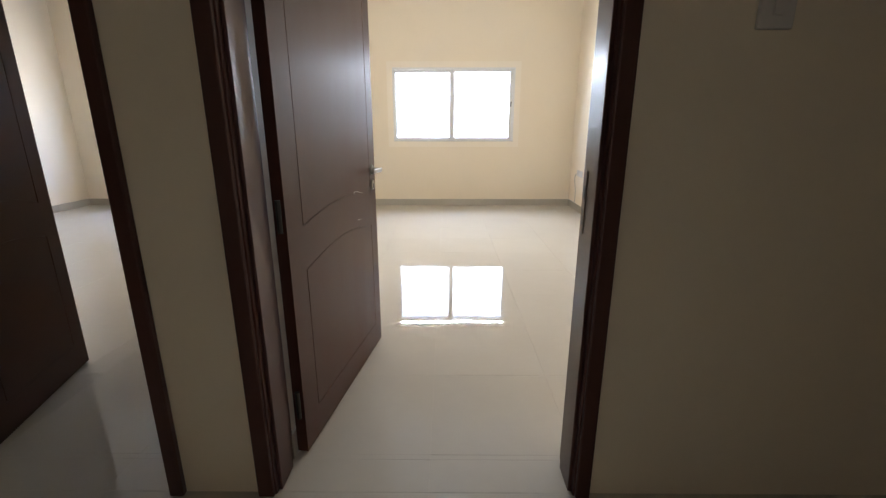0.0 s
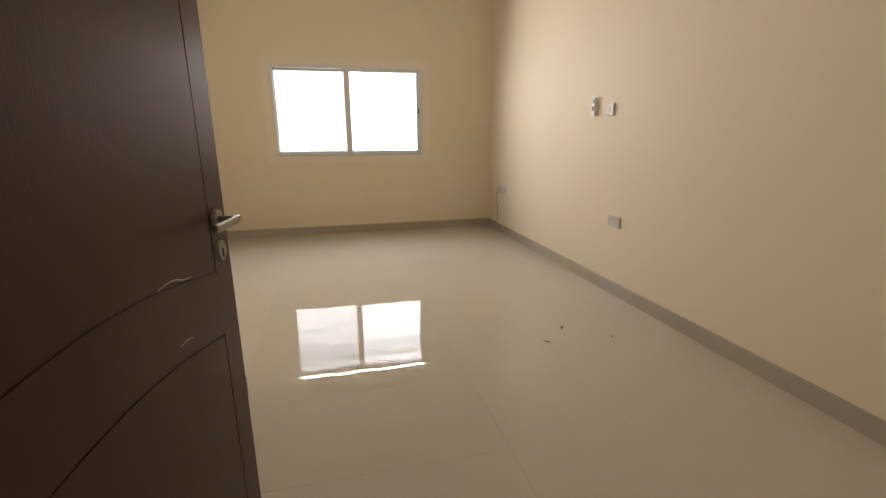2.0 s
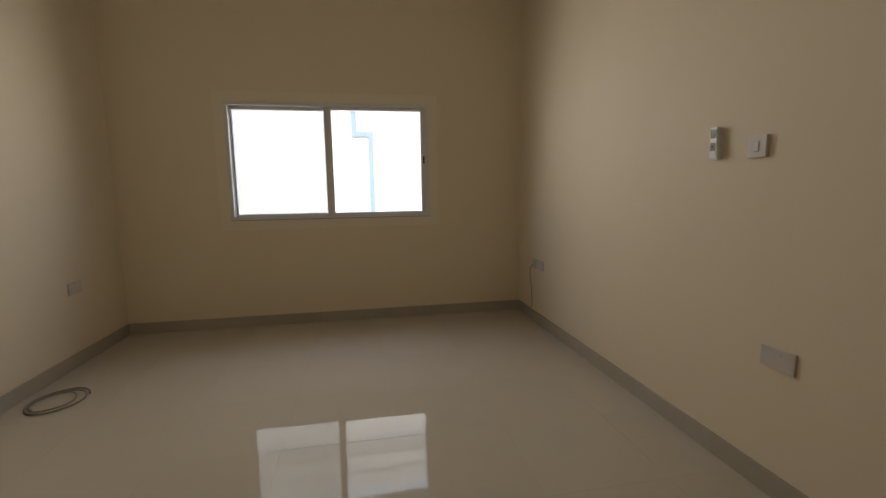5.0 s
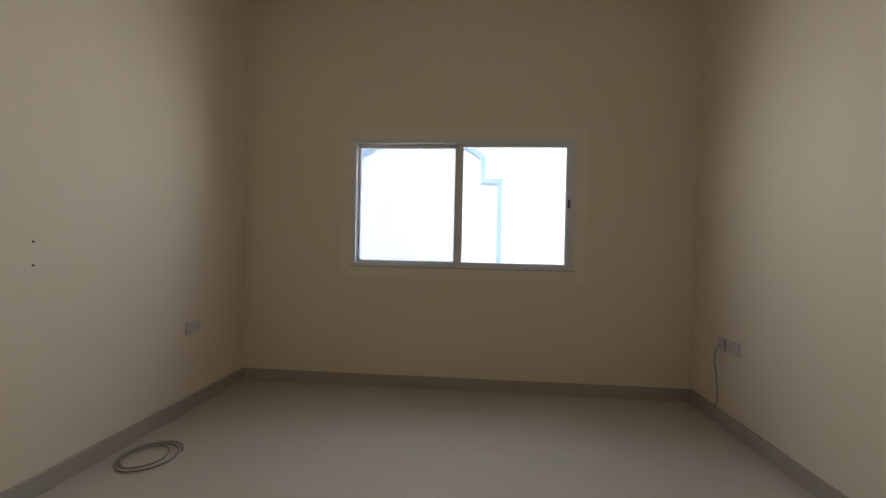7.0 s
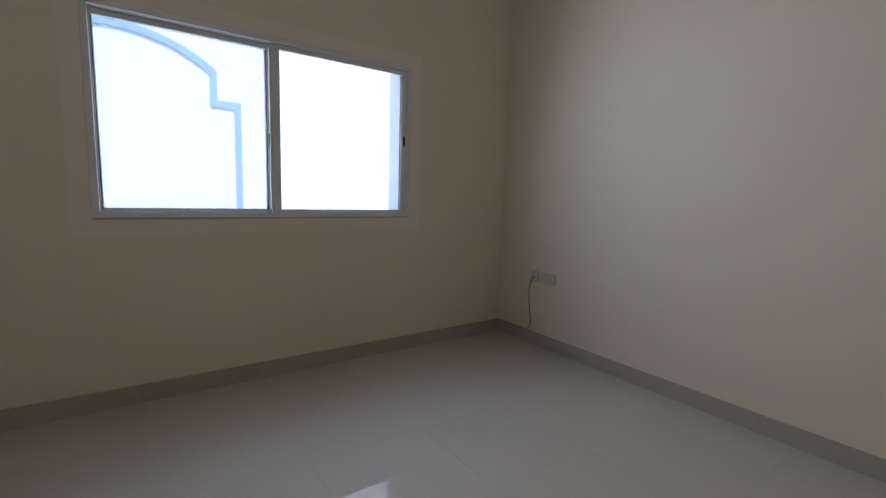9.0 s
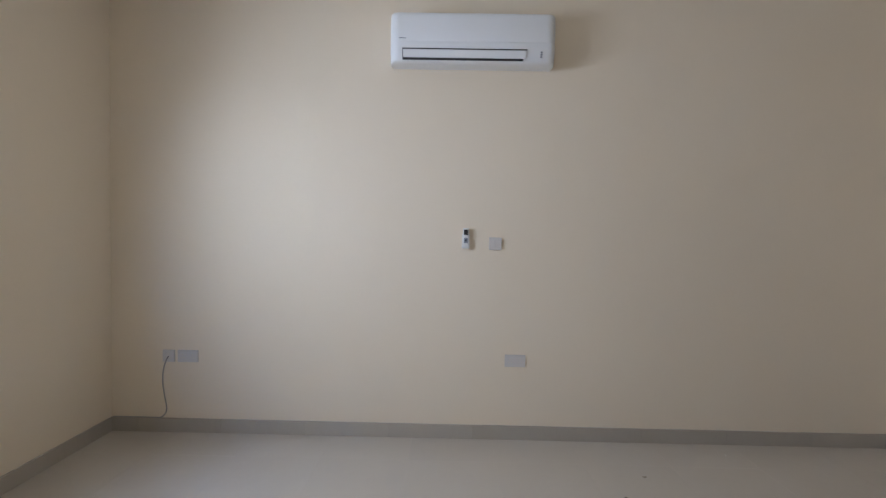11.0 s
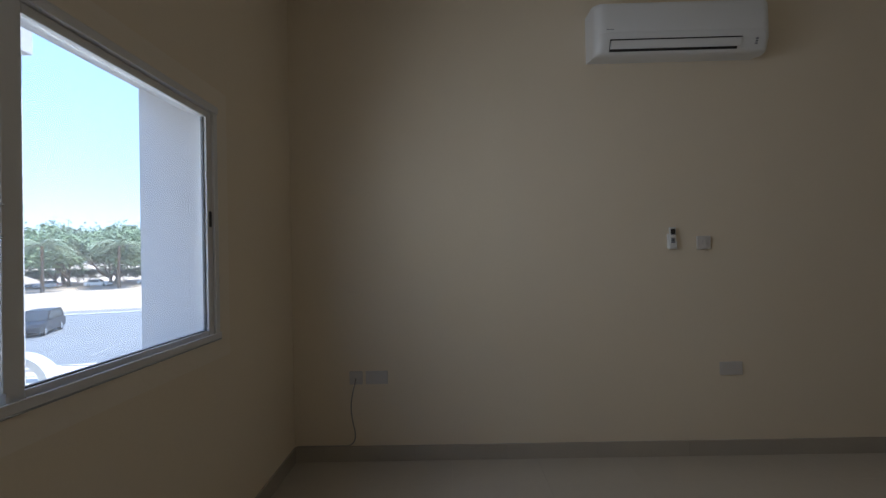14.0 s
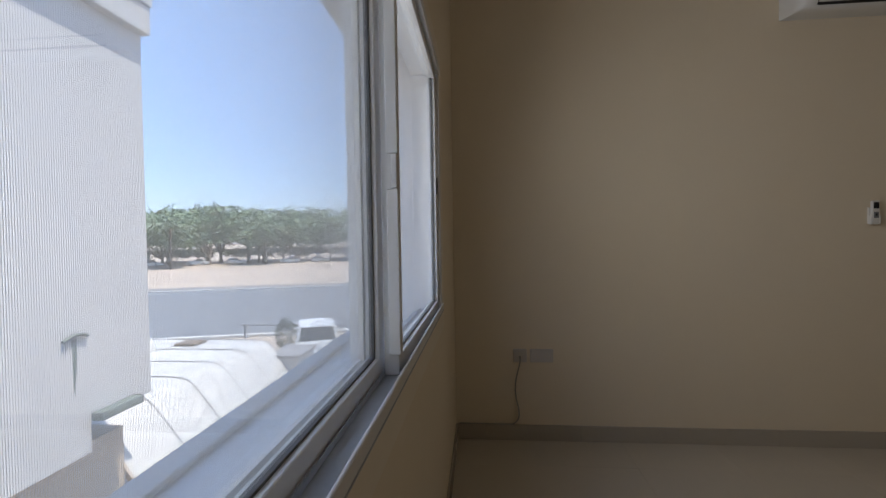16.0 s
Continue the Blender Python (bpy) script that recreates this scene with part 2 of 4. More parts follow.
def tube(points, radius, sides=8, caps=True):
    """A round bar along a line of points."""
    bm = bmesh.new()
    pts = [Vector(p) for p in points]
    rings = []
    for i, p in enumerate(pts):
        d = (pts[min(i + 1, len(pts) - 1)] - pts[max(i - 1, 0)]).normalized()
        side = d.orthogonal().normalized() if i == 0 else (last - d * last.dot(d)).normalized()
        last = side
        up = d.cross(side)
        r = radius[i] if isinstance(radius, (list, tuple)) else radius
        rings.append([bm.verts.new(p + side * (math.cos(a) * r) + up * (math.sin(a) * r)) for a in (2 * math.pi * k / sides for k in range(sides))])
    for a, b in zip(rings, rings[1:]):
        for k in range(sides):
            bm.faces.new((a[k], a[(k + 1) % sides], b[(k + 1) % sides], b[k]))
    if caps:
        bm.faces.new(rings[0][::-1])
        bm.faces.new(rings[-1])
    return bm


def disc(bm, centre, axis, radius, depth, sides=24, sx=1.0, bevel=0.0):
    """A round plate that stands out from centre along axis."""
    axis = Vector(axis).normalized()
    turn = axis.to_track_quat("Z", "Y").to_matrix().to_4x4()
    m = Matrix.Translation(Vector(centre) + axis * depth / 2) @ turn @ Matrix.Diagonal((sx, 1, 1, 1))
    made = bmesh.ops.create_cone(bm, cap_ends=True, segments=sides, radius1=radius, radius2=radius - bevel, depth=depth, matrix=m)
    return made


def prism(bm, outline, x0, x1):
    """A closed outline of (y, z) drawn out along x."""
    a = [bm.verts.new((x0, y, z)) for y, z in outline]
    b = [bm.verts.new((x1, y, z)) for y, z in outline]
    k = len(outline)
    for i in range(k):
        bm.faces.new((a[i], a[(i + 1) % k], b[(i + 1) % k], b[i]))
    bm.faces.new(a[::-1])
    bm.faces.new(b)
    return bm


# ---- plan: origin at the floor corner of window wall and air-conditioner wall ----
W, L, H = 3.682, 5.565, 3.37           # room width, length, height
AX, AY = -2.537, -3.753                # entry recess: its west wall and where the room widens
HY = -5.72                             # hall face of the door wall
DX0, DX1, DH = -2.53, -1.517, 2.08      # doorway of the room
EX0, EX1 = -3.75, -2.90                # doorway of the next room
OX = -7.68                             # far wall of the next room
WX0, WX1, WZ0, WZ1 = -2.752, -0.925, 0.997, 2.055   # window opening
LEDGE_Z = 0.945                         # outer ledge datum
WALL_OUT = 0.38

# window wall, with the opening through it and a wider outer reveal
structure("wall_north", boxes(
    (-W - 0.15, WX0, 0, 0.12, -0.15, H + 0.1), (WX1, 0.2, 0, 0.12, -0.15, H + 0.1),
    (WX0, WX1, 0, 0.12, -0.15, WZ0), (WX0, WX1, 0, 0.12, WZ1, H + 0.1)), PAINT, "cream painted window wall", "wall")
structure("wall_north_outer", boxes(
    (-9.0, -6.75, 0.122, WALL_OUT, -3.8, 4.1), (-4.55, WX0 - 0.03, 0.122, WALL_OUT, -3.8, 4.1), (-6.75, -4.55, 0.122, WALL_OUT, -3.8, LEDGE_Z - 0.05), (-6.75, -4.55, 0.122, WALL_OUT, WZ1 + 0.11, 4.1), (WX1 + 0.03, 0.4, 0.122, WALL_OUT, -3.8, 4.1),
    (WX0 - 0.03, WX1 + 0.03, 0.122, WALL_OUT, -3.8, LEDGE_Z - 0.05), (WX0 - 0.03, WX1 + 0.03, 0.122, WALL_OUT, WZ1 + 0.11, 4.1)), OUTER, "white rendered outer wall round the window", "wall")
structure("wall_east", boxes((0, 0.2, HY - 1.75, 0, -0.15, H + 0.1)), PAINT, "cream painted plaster wall", "wall")
structure("wall_south", boxes(
    (DX1 + 0.03, 0, HY, -L, -0.15, H + 0.1), (EX1 + 0.03, DX0 - 0.03, HY, -L, -0.15, H + 0.1), (-8.0, EX0 - 0.03, HY, -L, -0.15, H + 0.1),
    (DX0 - 0.03, DX1 + 0.03, HY, -L, DH + 0.03, H + 0.1), (EX0 - 0.03, EX1 + 0.03, HY, -L, DH + 0.03, H + 0.1)), PAINT, "cream painted wall with two doorways", "wall")
structure("wall_west", boxes((-W - 0.15, -W, AY - 0.15, 0, -0.15, H + 0.1)), PAINT, "cream painted plaster wall with small screw holes", "wall")
structure("wall_return", boxes((-W, AX, AY - 0.15, AY, -0.15, H + 0.1)), PAINT, "short cream painted wall where the room widens", "wall")
structure("wall_entry", boxes((AX - 0.16, AX, -L, AY - 0.15, -0.15, H + 0.1)), PAINT, "cream painted wall beside the open door", "wall")
# next room and hall close the place
structure("wall_next_room_north", boxes((-8.0, -W - 0.15, 0, 0.12, -0.15, WZ0), (-8.0, -W - 0.15, 0, 0.12, WZ1, H + 0.1), (-8.0, -6.7, 0, 0.12, WZ0, WZ1), (-4.6, -W - 0.15, 0, 0.12, WZ0, WZ1)), PAINT, "cream painted wall of the next room", "wall")
structure("wall_next_room_west", boxes((OX - 0.2, OX, HY - 1.75, 0.12, -0.15, H + 0.1)), PAINT, "cream painted wall of the next room", "wall")
structure("wall_hall_south", boxes((-8.0, 0, HY - 1.9, HY - 1.75, -0.15, H + 0.1)), PAINT, "plain cream hall wall", "wall")
structure("ceiling", boxes((-8.1, 0.2, HY - 1.9, 0.12, H, H + 0.12)), CEIL, "flat white painted ceiling", "ceiling")
structure("roof_slab", boxes((-9.0, 0.4, HY - 1.9, WALL_OUT, H + 0.14, H + 0.35)), RENDERED, "flat roof slab", "roof")
floor = structure("floor", boxes((-8.1, 0.2, HY - 1.9, 0.12, -0.16, -0.0011)), GROUT, "polished cream porcelain tile floor", "floor")

# plaster band round the window, lighter than the wall
BAND = 0.085
band = thing("window_band", ((WX0 + WX1) / 2, 0, WZ0), "paler plaster band round the window frame", "trim", kind="structure")
for row in ((WX0 - BAND, WX1 + BAND, -0.0025, 0, WZ1, WZ1 + BAND), (WX0 - BAND, WX1 + BAND, -0.0025, 0, WZ0 - BAND, WZ0),
            (WX0 - BAND, WX0, -0.0025, 0, WZ0, WZ1), (WX1, WX1 + BAND, -0.0025, 0, WZ0, WZ1)):
    bm = boxes(row)
    bm.transform(Matrix.Translation((-(WX0 + WX1) / 2, 0, -WZ0)))
    part("band_strip", bm, PATCH, band)

# ---- window: two sliding leaves in a metal frame, insect screen outside one of them ----
window = thing("window_1", ((WX0 + WX1) / 2, 0.05, WZ0), "pale grey aluminium sliding window with two panes and an insect screen", "window", kind="structure")
WIN = Matrix.Translation((-(WX0 + WX1) / 2, -0.05, -WZ0))


def win_part(name, bm, mat, parent=None, label=""):
    if parent is None:
        bm.transform(WIN)
    ob = part(name, bm, mat, window if parent is None else parent, label)
    return ob


F, FS, LIP = 0.032, 0.006, 0.034        # frame width, floor of the sill channel, its lip
for nm, row in (("window_head", (WX0, WX1, -0.008, 0.118, WZ1 - F, WZ1)), ("window_sill", (WX0, WX1, -0.010, 0.118, WZ0, WZ0 + FS)), ("sill_lip", (WX0, WX1, -0.010, -0.003, WZ0 + FS, WZ0 + LIP)),
                ("window_jamb", (WX0, WX0 + F, -0.0025, 0.118, WZ0 + FS, WZ1 - F)), ("window_jamb", (WX1 - F, WX1, -0.0025, 0.118, WZ0 + FS, WZ1 - F))):
    win_part(nm, boxes(row, bevel=0.002), ALU_TRACK if nm == "window_sill" else ALU)
for y in (0.046, 0.088):
    win_part("track_rail", boxes((WX0 + F, WX1 - F, y, y + 0.003, WZ0 + FS, WZ0 + FS + 0.012)), ALU_TRACK)


def leaf_of_window(x0, x1, y0, y1, stile0, stile1):
    z0, z1 = WZ0 + FS + 0.003, WZ1 - F - 0.002
    rail = 0.041
    sash = win_part("sash", boxes((x0, x0 + stile0, y0, y1, z0, z1), (x1 - stile1, x1, y0, y1, z0, z1),
                                  (x0 + stile0, x1 - stile1, y0, y1, z0, z0 + rail), (x0 + stile0, x1 - stile1, y0, y1, z1 - 0.028, z1), bevel=0.0015), ALU)
    ym = (y0 + y1) / 2
    seal = boxes((x0 + stile0, x0 + stile0 + 0.004, ym - 0.006, ym + 0.006, z0 + rail, z1 - 0.028), (x1 - stile1 - 0.004, x1 - stile1, ym - 0.006, ym + 0.006, z0 + rail, z1 - 0.028),
                 (x0 + stile0, x1 - stile1, ym - 0.006, ym + 0.006, z0 + rail, z0 + rail + 0.004))
    seal.transform(WIN)
    win_part("glazing_seal", seal, RUBBER, sash, "dark rubber seal")
    g = boxes((x0 + stile0 - 0.004, x1 - stile1 + 0.004, ym - 0.0025, ym + 0.0025, z0 + rail - 0.004, z1 - 0.024))
    g.transform(WIN)
    pane = win_part("pane", g, GLASS, sash, "clear glass pane")
    pane.visible_shadow = False
    return sash


right = leaf_of_window(-1.880, -0.955, 0.010, 0.044, 0.047, 0.040)
left = leaf_of_window(-2.722, -1.835, 0.052, 0.084, 0.010, 0.060)
# grip strips with a gap, and the latches
for z0, z1 in ((1.055, 1.425), (1.505, 1.995)):
    g = boxes((-1.893, -1.8805, 0.004, 0.030, z0, z1), bevel=0.0015)
    g.transform(WIN)
    win_part("grip_strip", g, ALU, right)
g = boxes((-1.892, -1.8805, 0.006, 0.020, 1.427, 1.503), bevel=0.002)
g.transform(WIN)
win_part("latch", g, ALU, right, "grey latch")
g = boxes((-0.982, -0.966, 0.0065, 0.0098, 1.505, 1.575), bevel=0.003)
g.transform(WIN)
win_part("latch", g, BLACK, right, "black recessed latch")

# insect screen: real wires in a slim frame
SX0, SX1, SZ0, SZ1 = -2.705, -1.900, WZ0 + 0.050, WZ1 - F - 0.02
screen_frame = win_part("screen_frame", boxes((SX0 - 0.014, SX0, 0.092, 0.106, SZ0 - 0.014, SZ1 + 0.014), (SX1, SX1 + 0.058, 0.0865, 0.117, SZ0 - 0.014, SZ1 + 0.014),
                        (SX0, SX1, 0.092, 0.106, SZ0 - 0.014, SZ0), (SX0, SX1, 0.092, 0.106, SZ1, SZ1 + 0.014)), ALU)
PITCH, THICK = 0.0016, 0.00024
verts, faces = [], []


def wire(x0, x1, y0, y1, z0, z1):
    k = len(verts)
    verts.extend(((x0, y0, z0), (x1, y0, z0), (x1, y1, z0), (x0, y1, z0), (x0, y0, z1), (x1, y0, z1), (x1, y1, z1), (x0, y1, z1)))
    faces.extend(tuple(k + i for i in q) for q in ((3, 2, 1, 0), (4, 5, 6, 7), (0, 1, 5, 4), (1, 2, 6, 5), (2, 3, 7, 6), (3, 0, 4, 7)))


for i in range(int((SX1 - SX0) / PITCH)):
    x = SX0 + i * PITCH
    wire(x, x + THICK, 0.0985, 0.0985 + THICK, SZ0, SZ1)
for i in range(int((SZ1 - SZ0) / PITCH)):
    z = SZ0 + i * PITCH
    wire(SX0, SX1, 0.0985 + THICK, 0.0985 + 2 * THICK, z, z + THICK)
me = bpy.data.meshes.new("screen_mesh")
me.from_pydata([tuple(WIN @ Vector(v)) for v in verts], [], faces)
me.materials.append(WIRE)
screen_mesh = new("screen_mesh", me)
screen_mesh.parent = screen_frame
tagged(screen_mesh, "fine grey woven insect mesh", kind="stuff")

# outer stone sill
structure("window_ledge", boxes((WX0 - 0.03, WX1 + 0.03, 0.122, WALL_OUT + 0.012, LEDGE_Z - 0.0485, LEDGE_Z - 0.03), bevel=0.004), SILL, "pale stone ledge outside the window", "sill")
structure("ledge_lip", boxes((WX0 - 0.03, WX1 + 0.03, WALL_OUT - 0.045, WALL_OUT + 0.014, LEDGE_Z - 0.0295, LEDGE_Z - 0.013), bevel=0.007, seg=3), CANOPY, "raised pale rounded lip along the outer ledge", "sill")


# ---- doors ----
def door_frame(name, x0, x1, label):
    """Lining, stop and architraves round a doorway in the south wall."""
    d = thing(name, ((x0 + x1) / 2, -5.6, 0), label, "door", kind="structure")
    m = Matrix.Translation((-(x0 + x1) / 2, 5.6, 0))

    def add(nm, bm, mat=WOOD_EDGE, label=""):
        bm.transform(m)
        return part(nm, bm, mat, d, label)
    y0, y1 = HY - 0.012, -L + 0.012
    add("door_lining", boxes((x0 - 0.03, x0, y0, y1, 0.0, DH + 0.03), bevel=0.002))
    add("door_lining", boxes((x1, x1 + 0.03, y0, y1, 0.0, DH + 0.03), bevel=0.002))
    add("door_lining", boxes((x0, x1, y0, y1, DH, DH + 0.03), bevel=0.002))
    ys = -L - 0.036
    add("door_stop", boxes((x0, x0 + 0.012, y0 + 0.02, ys, 0.0, DH), bevel=0.002))
    add("door_stop", boxes((x1 - 0.012, x1, y0 + 0.02, ys, 0.0, DH), bevel=0.002))
    add("door_stop", boxes((x0 + 0.012, x1 - 0.012, y0 + 0.02, ys, DH - 0.012, DH), bevel=0.002))
    for ya, yb in ((HY - 0.024, HY - 0.0005), (-L + 0.0005, -L + 0.016)):
        add("architrave", boxes((x0 - 0.060, x0 - 0.006, ya, yb, 0.0, DH + 0.060), bevel=0.004, seg=2))
        add("architrave", boxes((x1 + 0.006, x1 + 0.054, ya, yb, 0.0, DH + 0.060), bevel=0.004, seg=2))
        add("architrave", boxes((x0 - 0.006, x1 + 0.006, ya, yb, DH + 0.006, DH + 0.060), bevel=0.004, seg=2))
    # strike plate with its two holes on the closing side
    plate = add("strike_plate", boxes((x1 - 0.0145, x1 - 0.0122, -5.632, -5.604, 0.90, 1.09), bevel=0.0006), STRIKE, "tarnished steel strike plate")
    for z0, z1 in ((1.005, 1.045), (0.925, 0.975)):
        bm = boxes((x1 - 0.0152, x1 - 0.0146, -5.626, -5.610, z0, z1))
        bm.transform(m)
        part("strike_hole", bm, BLACK, plate, "dark bolt hole")
    return d


def door_leaf(door, hinge, angle, wide=0.945, furnished=True):
    """Leaf with two grooved panels on each face, swung open about the hinge; it lies along +y at 90 degrees."""
    thick, tall = 0.042, 2.055
    turn = Matrix.Translation(-door.location) @ Matrix.Translation((*hinge, 0.008)) @ pose(0, 0, 0, 0, 0, angle)
    # local: x along the leaf from the hinge, y through the thickness (0 = face towards the opening)
    bm = bmesh.new()
    g = 0.0045
    inner = [0.115 + g + (wide - 0.205 - 2 * g) * k / 14 for k in range(15)]
    cols = [0.0, 0.115, *inner, wide - 0.09, wide]
    rows = (0.0, 0.13, 0.13 + g, 0.700, 0.700 + g, 0.865, 0.865 + g, tall - 0.15 - g, tall - 0.15, tall)
    last_col = len(cols) - 3

    def groove(i, j):
        if i in (1, last_col):
            return 1 <= j <= 3 or 5 <= j <= 7
        return j in (1, 3, 5, 7) and 1 <= i <= last_col

    def height(x, j):
        """The two edges of the lock rail bow upwards in a shallow curve."""
        u = min(max((x - 0.115) / (wide - 0.205), 0.0), 1.0)
        return rows[j] + (0.045 * math.sin(math.pi * u) if 3 <= j <= 6 else 0.0)
    for side, y in ((0, 0.0), (1, thick)):
        inward = 0.0025 if side == 0 else -0.0025
        for i in range(len(cols) - 1):
            for j in range(9):
                d = inward if groove(i, j) else 0.0
                xa, xb = cols[i], cols[i + 1]
                q = [(xa, y + d, height(xa, j)), (xb, y + d, height(xb, j)), (xb, y + d, height(xb, j + 1)), (xa, y + d, height(xa, j + 1))]
                bm.faces.new([bm.verts.new(p) for p in q])
                if groove(i, j):
                    beside = ((i, j - 1), (i + 1, j), (i, j + 1), (i - 1, j))
                    for (a, b), near in zip(((0, 1), (1, 2), (2, 3), (3, 0)), beside):
                        if groove(*near):
                            continue
                        pa, pb = q[a], q[b]
                        bm.faces.new([bm.verts.new(p) for p in (pa, pb, (pb[0], y, pb[2]), (pa[0], y, pa[2]))])
    for q in (((0, 0, 0), (0, thick, 0), (0, thick, tall), (0, 0, tall)), ((wide, 0, 0), (wide, thick, 0), (wide, thick, tall), (wide, 0, tall)),
              ((0, 0, tall), (wide, 0, tall), (wide, thick, tall), (0, thick, tall)), ((0, 0, 0), (wide, 0, 0), (wide, thick, 0), (0, thick, 0))):
        bm.faces.new([bm.verts.new(p) for p in q])
    bmesh.ops.remove_doubles(bm, verts=bm.verts, dist=1e-5)
    bm.transform(turn)
    leaf = part("door_leaf", bm, WOOD, door, "dark brown veneered door leaf with grooved panels, standing open")

    def fit(nm, bm, mat, label="", smooth=False):
        bm.transform(turn)
        return part(nm, bm, mat, leaf, label, smooth)
    hx = wide - 0.056
    for face, y in ((-1, 0.0), (1, thick)) if furnished else ():
        bm = bmesh.new()
        disc(bm, (hx, y, 0.993), (0, face, 0), 0.026, 0.009, 28, bevel=0.002)
        fit("rosette", bm, STEEL, "round steel rosette")
        s = face
        lever = tube([(hx, y + s * 0.006, 0.993), (hx, y + s * 0.052, 0.993)], 0.0095, 16)
        y_in, y_out = sorted((y + s * 0.046, y + s * 0.058))
        box(lever, hx - 0.130, hx + 0.011, y_in, y_out, 0.983, 1.003, bevel=0.004, seg=2)
        fit("lever_handle", lever, STEEL, "satin steel lever handle")
        bm = bmesh.new()
        disc(bm, (hx, y, 0.915), (0, face, 0), 0.027, 0.008, 28, sx=0.86, bevel=0.002)
        fit("key_rosette", bm, STEEL, "oval steel keyhole plate")
        fit("key_cylinder", boxes((hx - 0.004, hx + 0.004, min(y, y + s * 0.010), max(y, y + s * 0.010), 0.897, 0.922), bevel=0.001), BLACK, "dark key slot")
    for z in (0.215, 0.925, 1.82):
        fit("hinge", tube([(-0.016, 0.014, z - 0.055), (-0.016, 0.014, z + 0.055)], 0.009, 12), DARK_STEEL, "dull steel butt hinge")
    fit("lock_plate", boxes((wide - 0.001, wide + 0.0012, 0.010, 0.032, 0.84, 1.07)), STEEL, "steel lock edge plate")
    return leaf, turn


door_1 = door_frame("door_1", DX0, DX1, "dark brown wooden door standing open into the room")
leaf_1, turn_1 = door_leaf(door_1, (-2.4815, -5.534), 81.3, 0.9675)
# pale scratches in the veneer near the lock
for pts in (((0.455, 0.928), (0.49, 0.932), (0.52, 0.929), (0.55, 0.919), (0.585, 0.914)), ((0.50, 0.790), (0.53, 0.792), (0.555, 0.786))):
    bm = tube([(x + 0.17, -0.0004, z - 0.02) for x, z in pts], [0.0006] + [0.0012] * (len(pts) - 2) + [0.0006], 6)
    bm.transform(turn_1)
    part("scratch", bm, SCRATCH, leaf_1, "pale scratch in the veneer")
door_2 = door_frame("door_2", EX0, EX1, "dark brown wooden door of the next room, open")
door_leaf(door_2, (EX0 + 0.045, -L + 0.035), 104.0, 0.70, False)


# ---- wall fittings ----
def wall_plate(name, at, wide, tall, turn, label, category, group="", gangs=1, switch=False, thick=0.011):
    """A moulded plate on a wall; local y points out of the wall, into the room at turn degrees."""
    t = thing(name, at, label, category, group, turn=turn)
    part("cover_plate", boxes((-wide / 2, wide / 2, -0.0003, thick, -tall / 2, tall / 2), bevel=0.003, seg=2), SOCKET, t)
    for gidx in range(gangs):
        cx = (gidx - (gangs - 1) / 2) * wide / max(gangs, 1) * 0.96
        if switch:
            part("rocker", boxes((cx - 0.012, cx + 0.012, thick, thick + 0.004, -0.020, 0.020), bevel=0.0015), SOCKET, t)
        else:
            for hx, hz in ((0, 0.013), (-0.011, -0.010), (0.011, -0.010)):
                part("pin_hole", boxes((cx + hx - 0.0032, cx + hx + 0.0032, thick, thick + 0.0006, hz - 0.0045, hz + 0.0045)), GROUT, t)
            part("rocker", boxes((cx + 0.020, cx + 0.029, thick, thick + 0.003, 0.012, 0.030), bevel=0.001), SOCKET, t)
    return t


SOCKETS = "wall sockets"
wall_plate("wall_socket", (0, -2.890, 0.568), 0.146, 0.086, 90, "white plastic double wall socket on the cream wall", "socket", SOCKETS, 2)
wall_plate("wall_socket", (0, -0.556, 0.552), 0.146, 0.086, 90, "white plastic double wall socket near the window corner", "socket", SOCKETS, 2)
wall_plate("wall_socket", (0, -0.418, 0.552), 0.086, 0.086, 90, "white plastic single outlet with a grey cable", "socket", SOCKETS, 1)
wall_plate("wall_socket", (-W, -0.673, 0.573), 0.146, 0.086, -90, "white plastic double wall socket near the window", "socket", SOCKETS, 2)
wall_plate("wall_socket", (-0.815, -L, 0.589), 0.146, 0.086, 0, "white plastic double wall socket beside the door", "socket", SOCKETS, 2)
wall_plate("light_switch", (0, -2.732, 1.397), 0.088, 0.088, 90, "white square wall switch beside the remote holder", "switch", "", 1, True, 0.016)
wall_plate("light_switch", (-1.125, HY, 1.505), 0.088, 0.10, 180, "white wall switch on the hall wall", "switch", "", 1, True, 0.014)

holder = thing("remote_holder", (0, -2.523, 1.432), "white remote control with dark display in its wall holder", "remote control", turn=90)
part("bracket", boxes((-0.026, 0.026, -0.0003, 0.012, -0.068, 0.030), (-0.026, -0.021, 0.012, 0.030, -0.068, -0.02), (0.021, 0.026, 0.012, 0.030, -0.068, -0.02), (-0.026, 0.026, 0.012, 0.030, -0.072, -0.066), bevel=0.001), PLASTIC, holder)
remote = part("remote", boxes((-0.0205, 0.0205, 0.0125, 0.031, -0.0655, 0.070), bevel=0.004, seg=2), PLASTIC, holder)
part("display", boxes((-0.015, 0.015, 0.031, 0.0318, 0.022, 0.060), bevel=0.0008), DISPLAY, remote, "dark display")
part("button", boxes((-0.013, 0.013, 0.031, 0.0325, -0.034, 0.002), bevel=0.0012), AC_GREY, remote, "dark grey key")
part("button", boxes((-0.005, 0.005, 0.0325, 0.0335, -0.022, -0.008), bevel=0.0008), BLACK, remote, "black key")

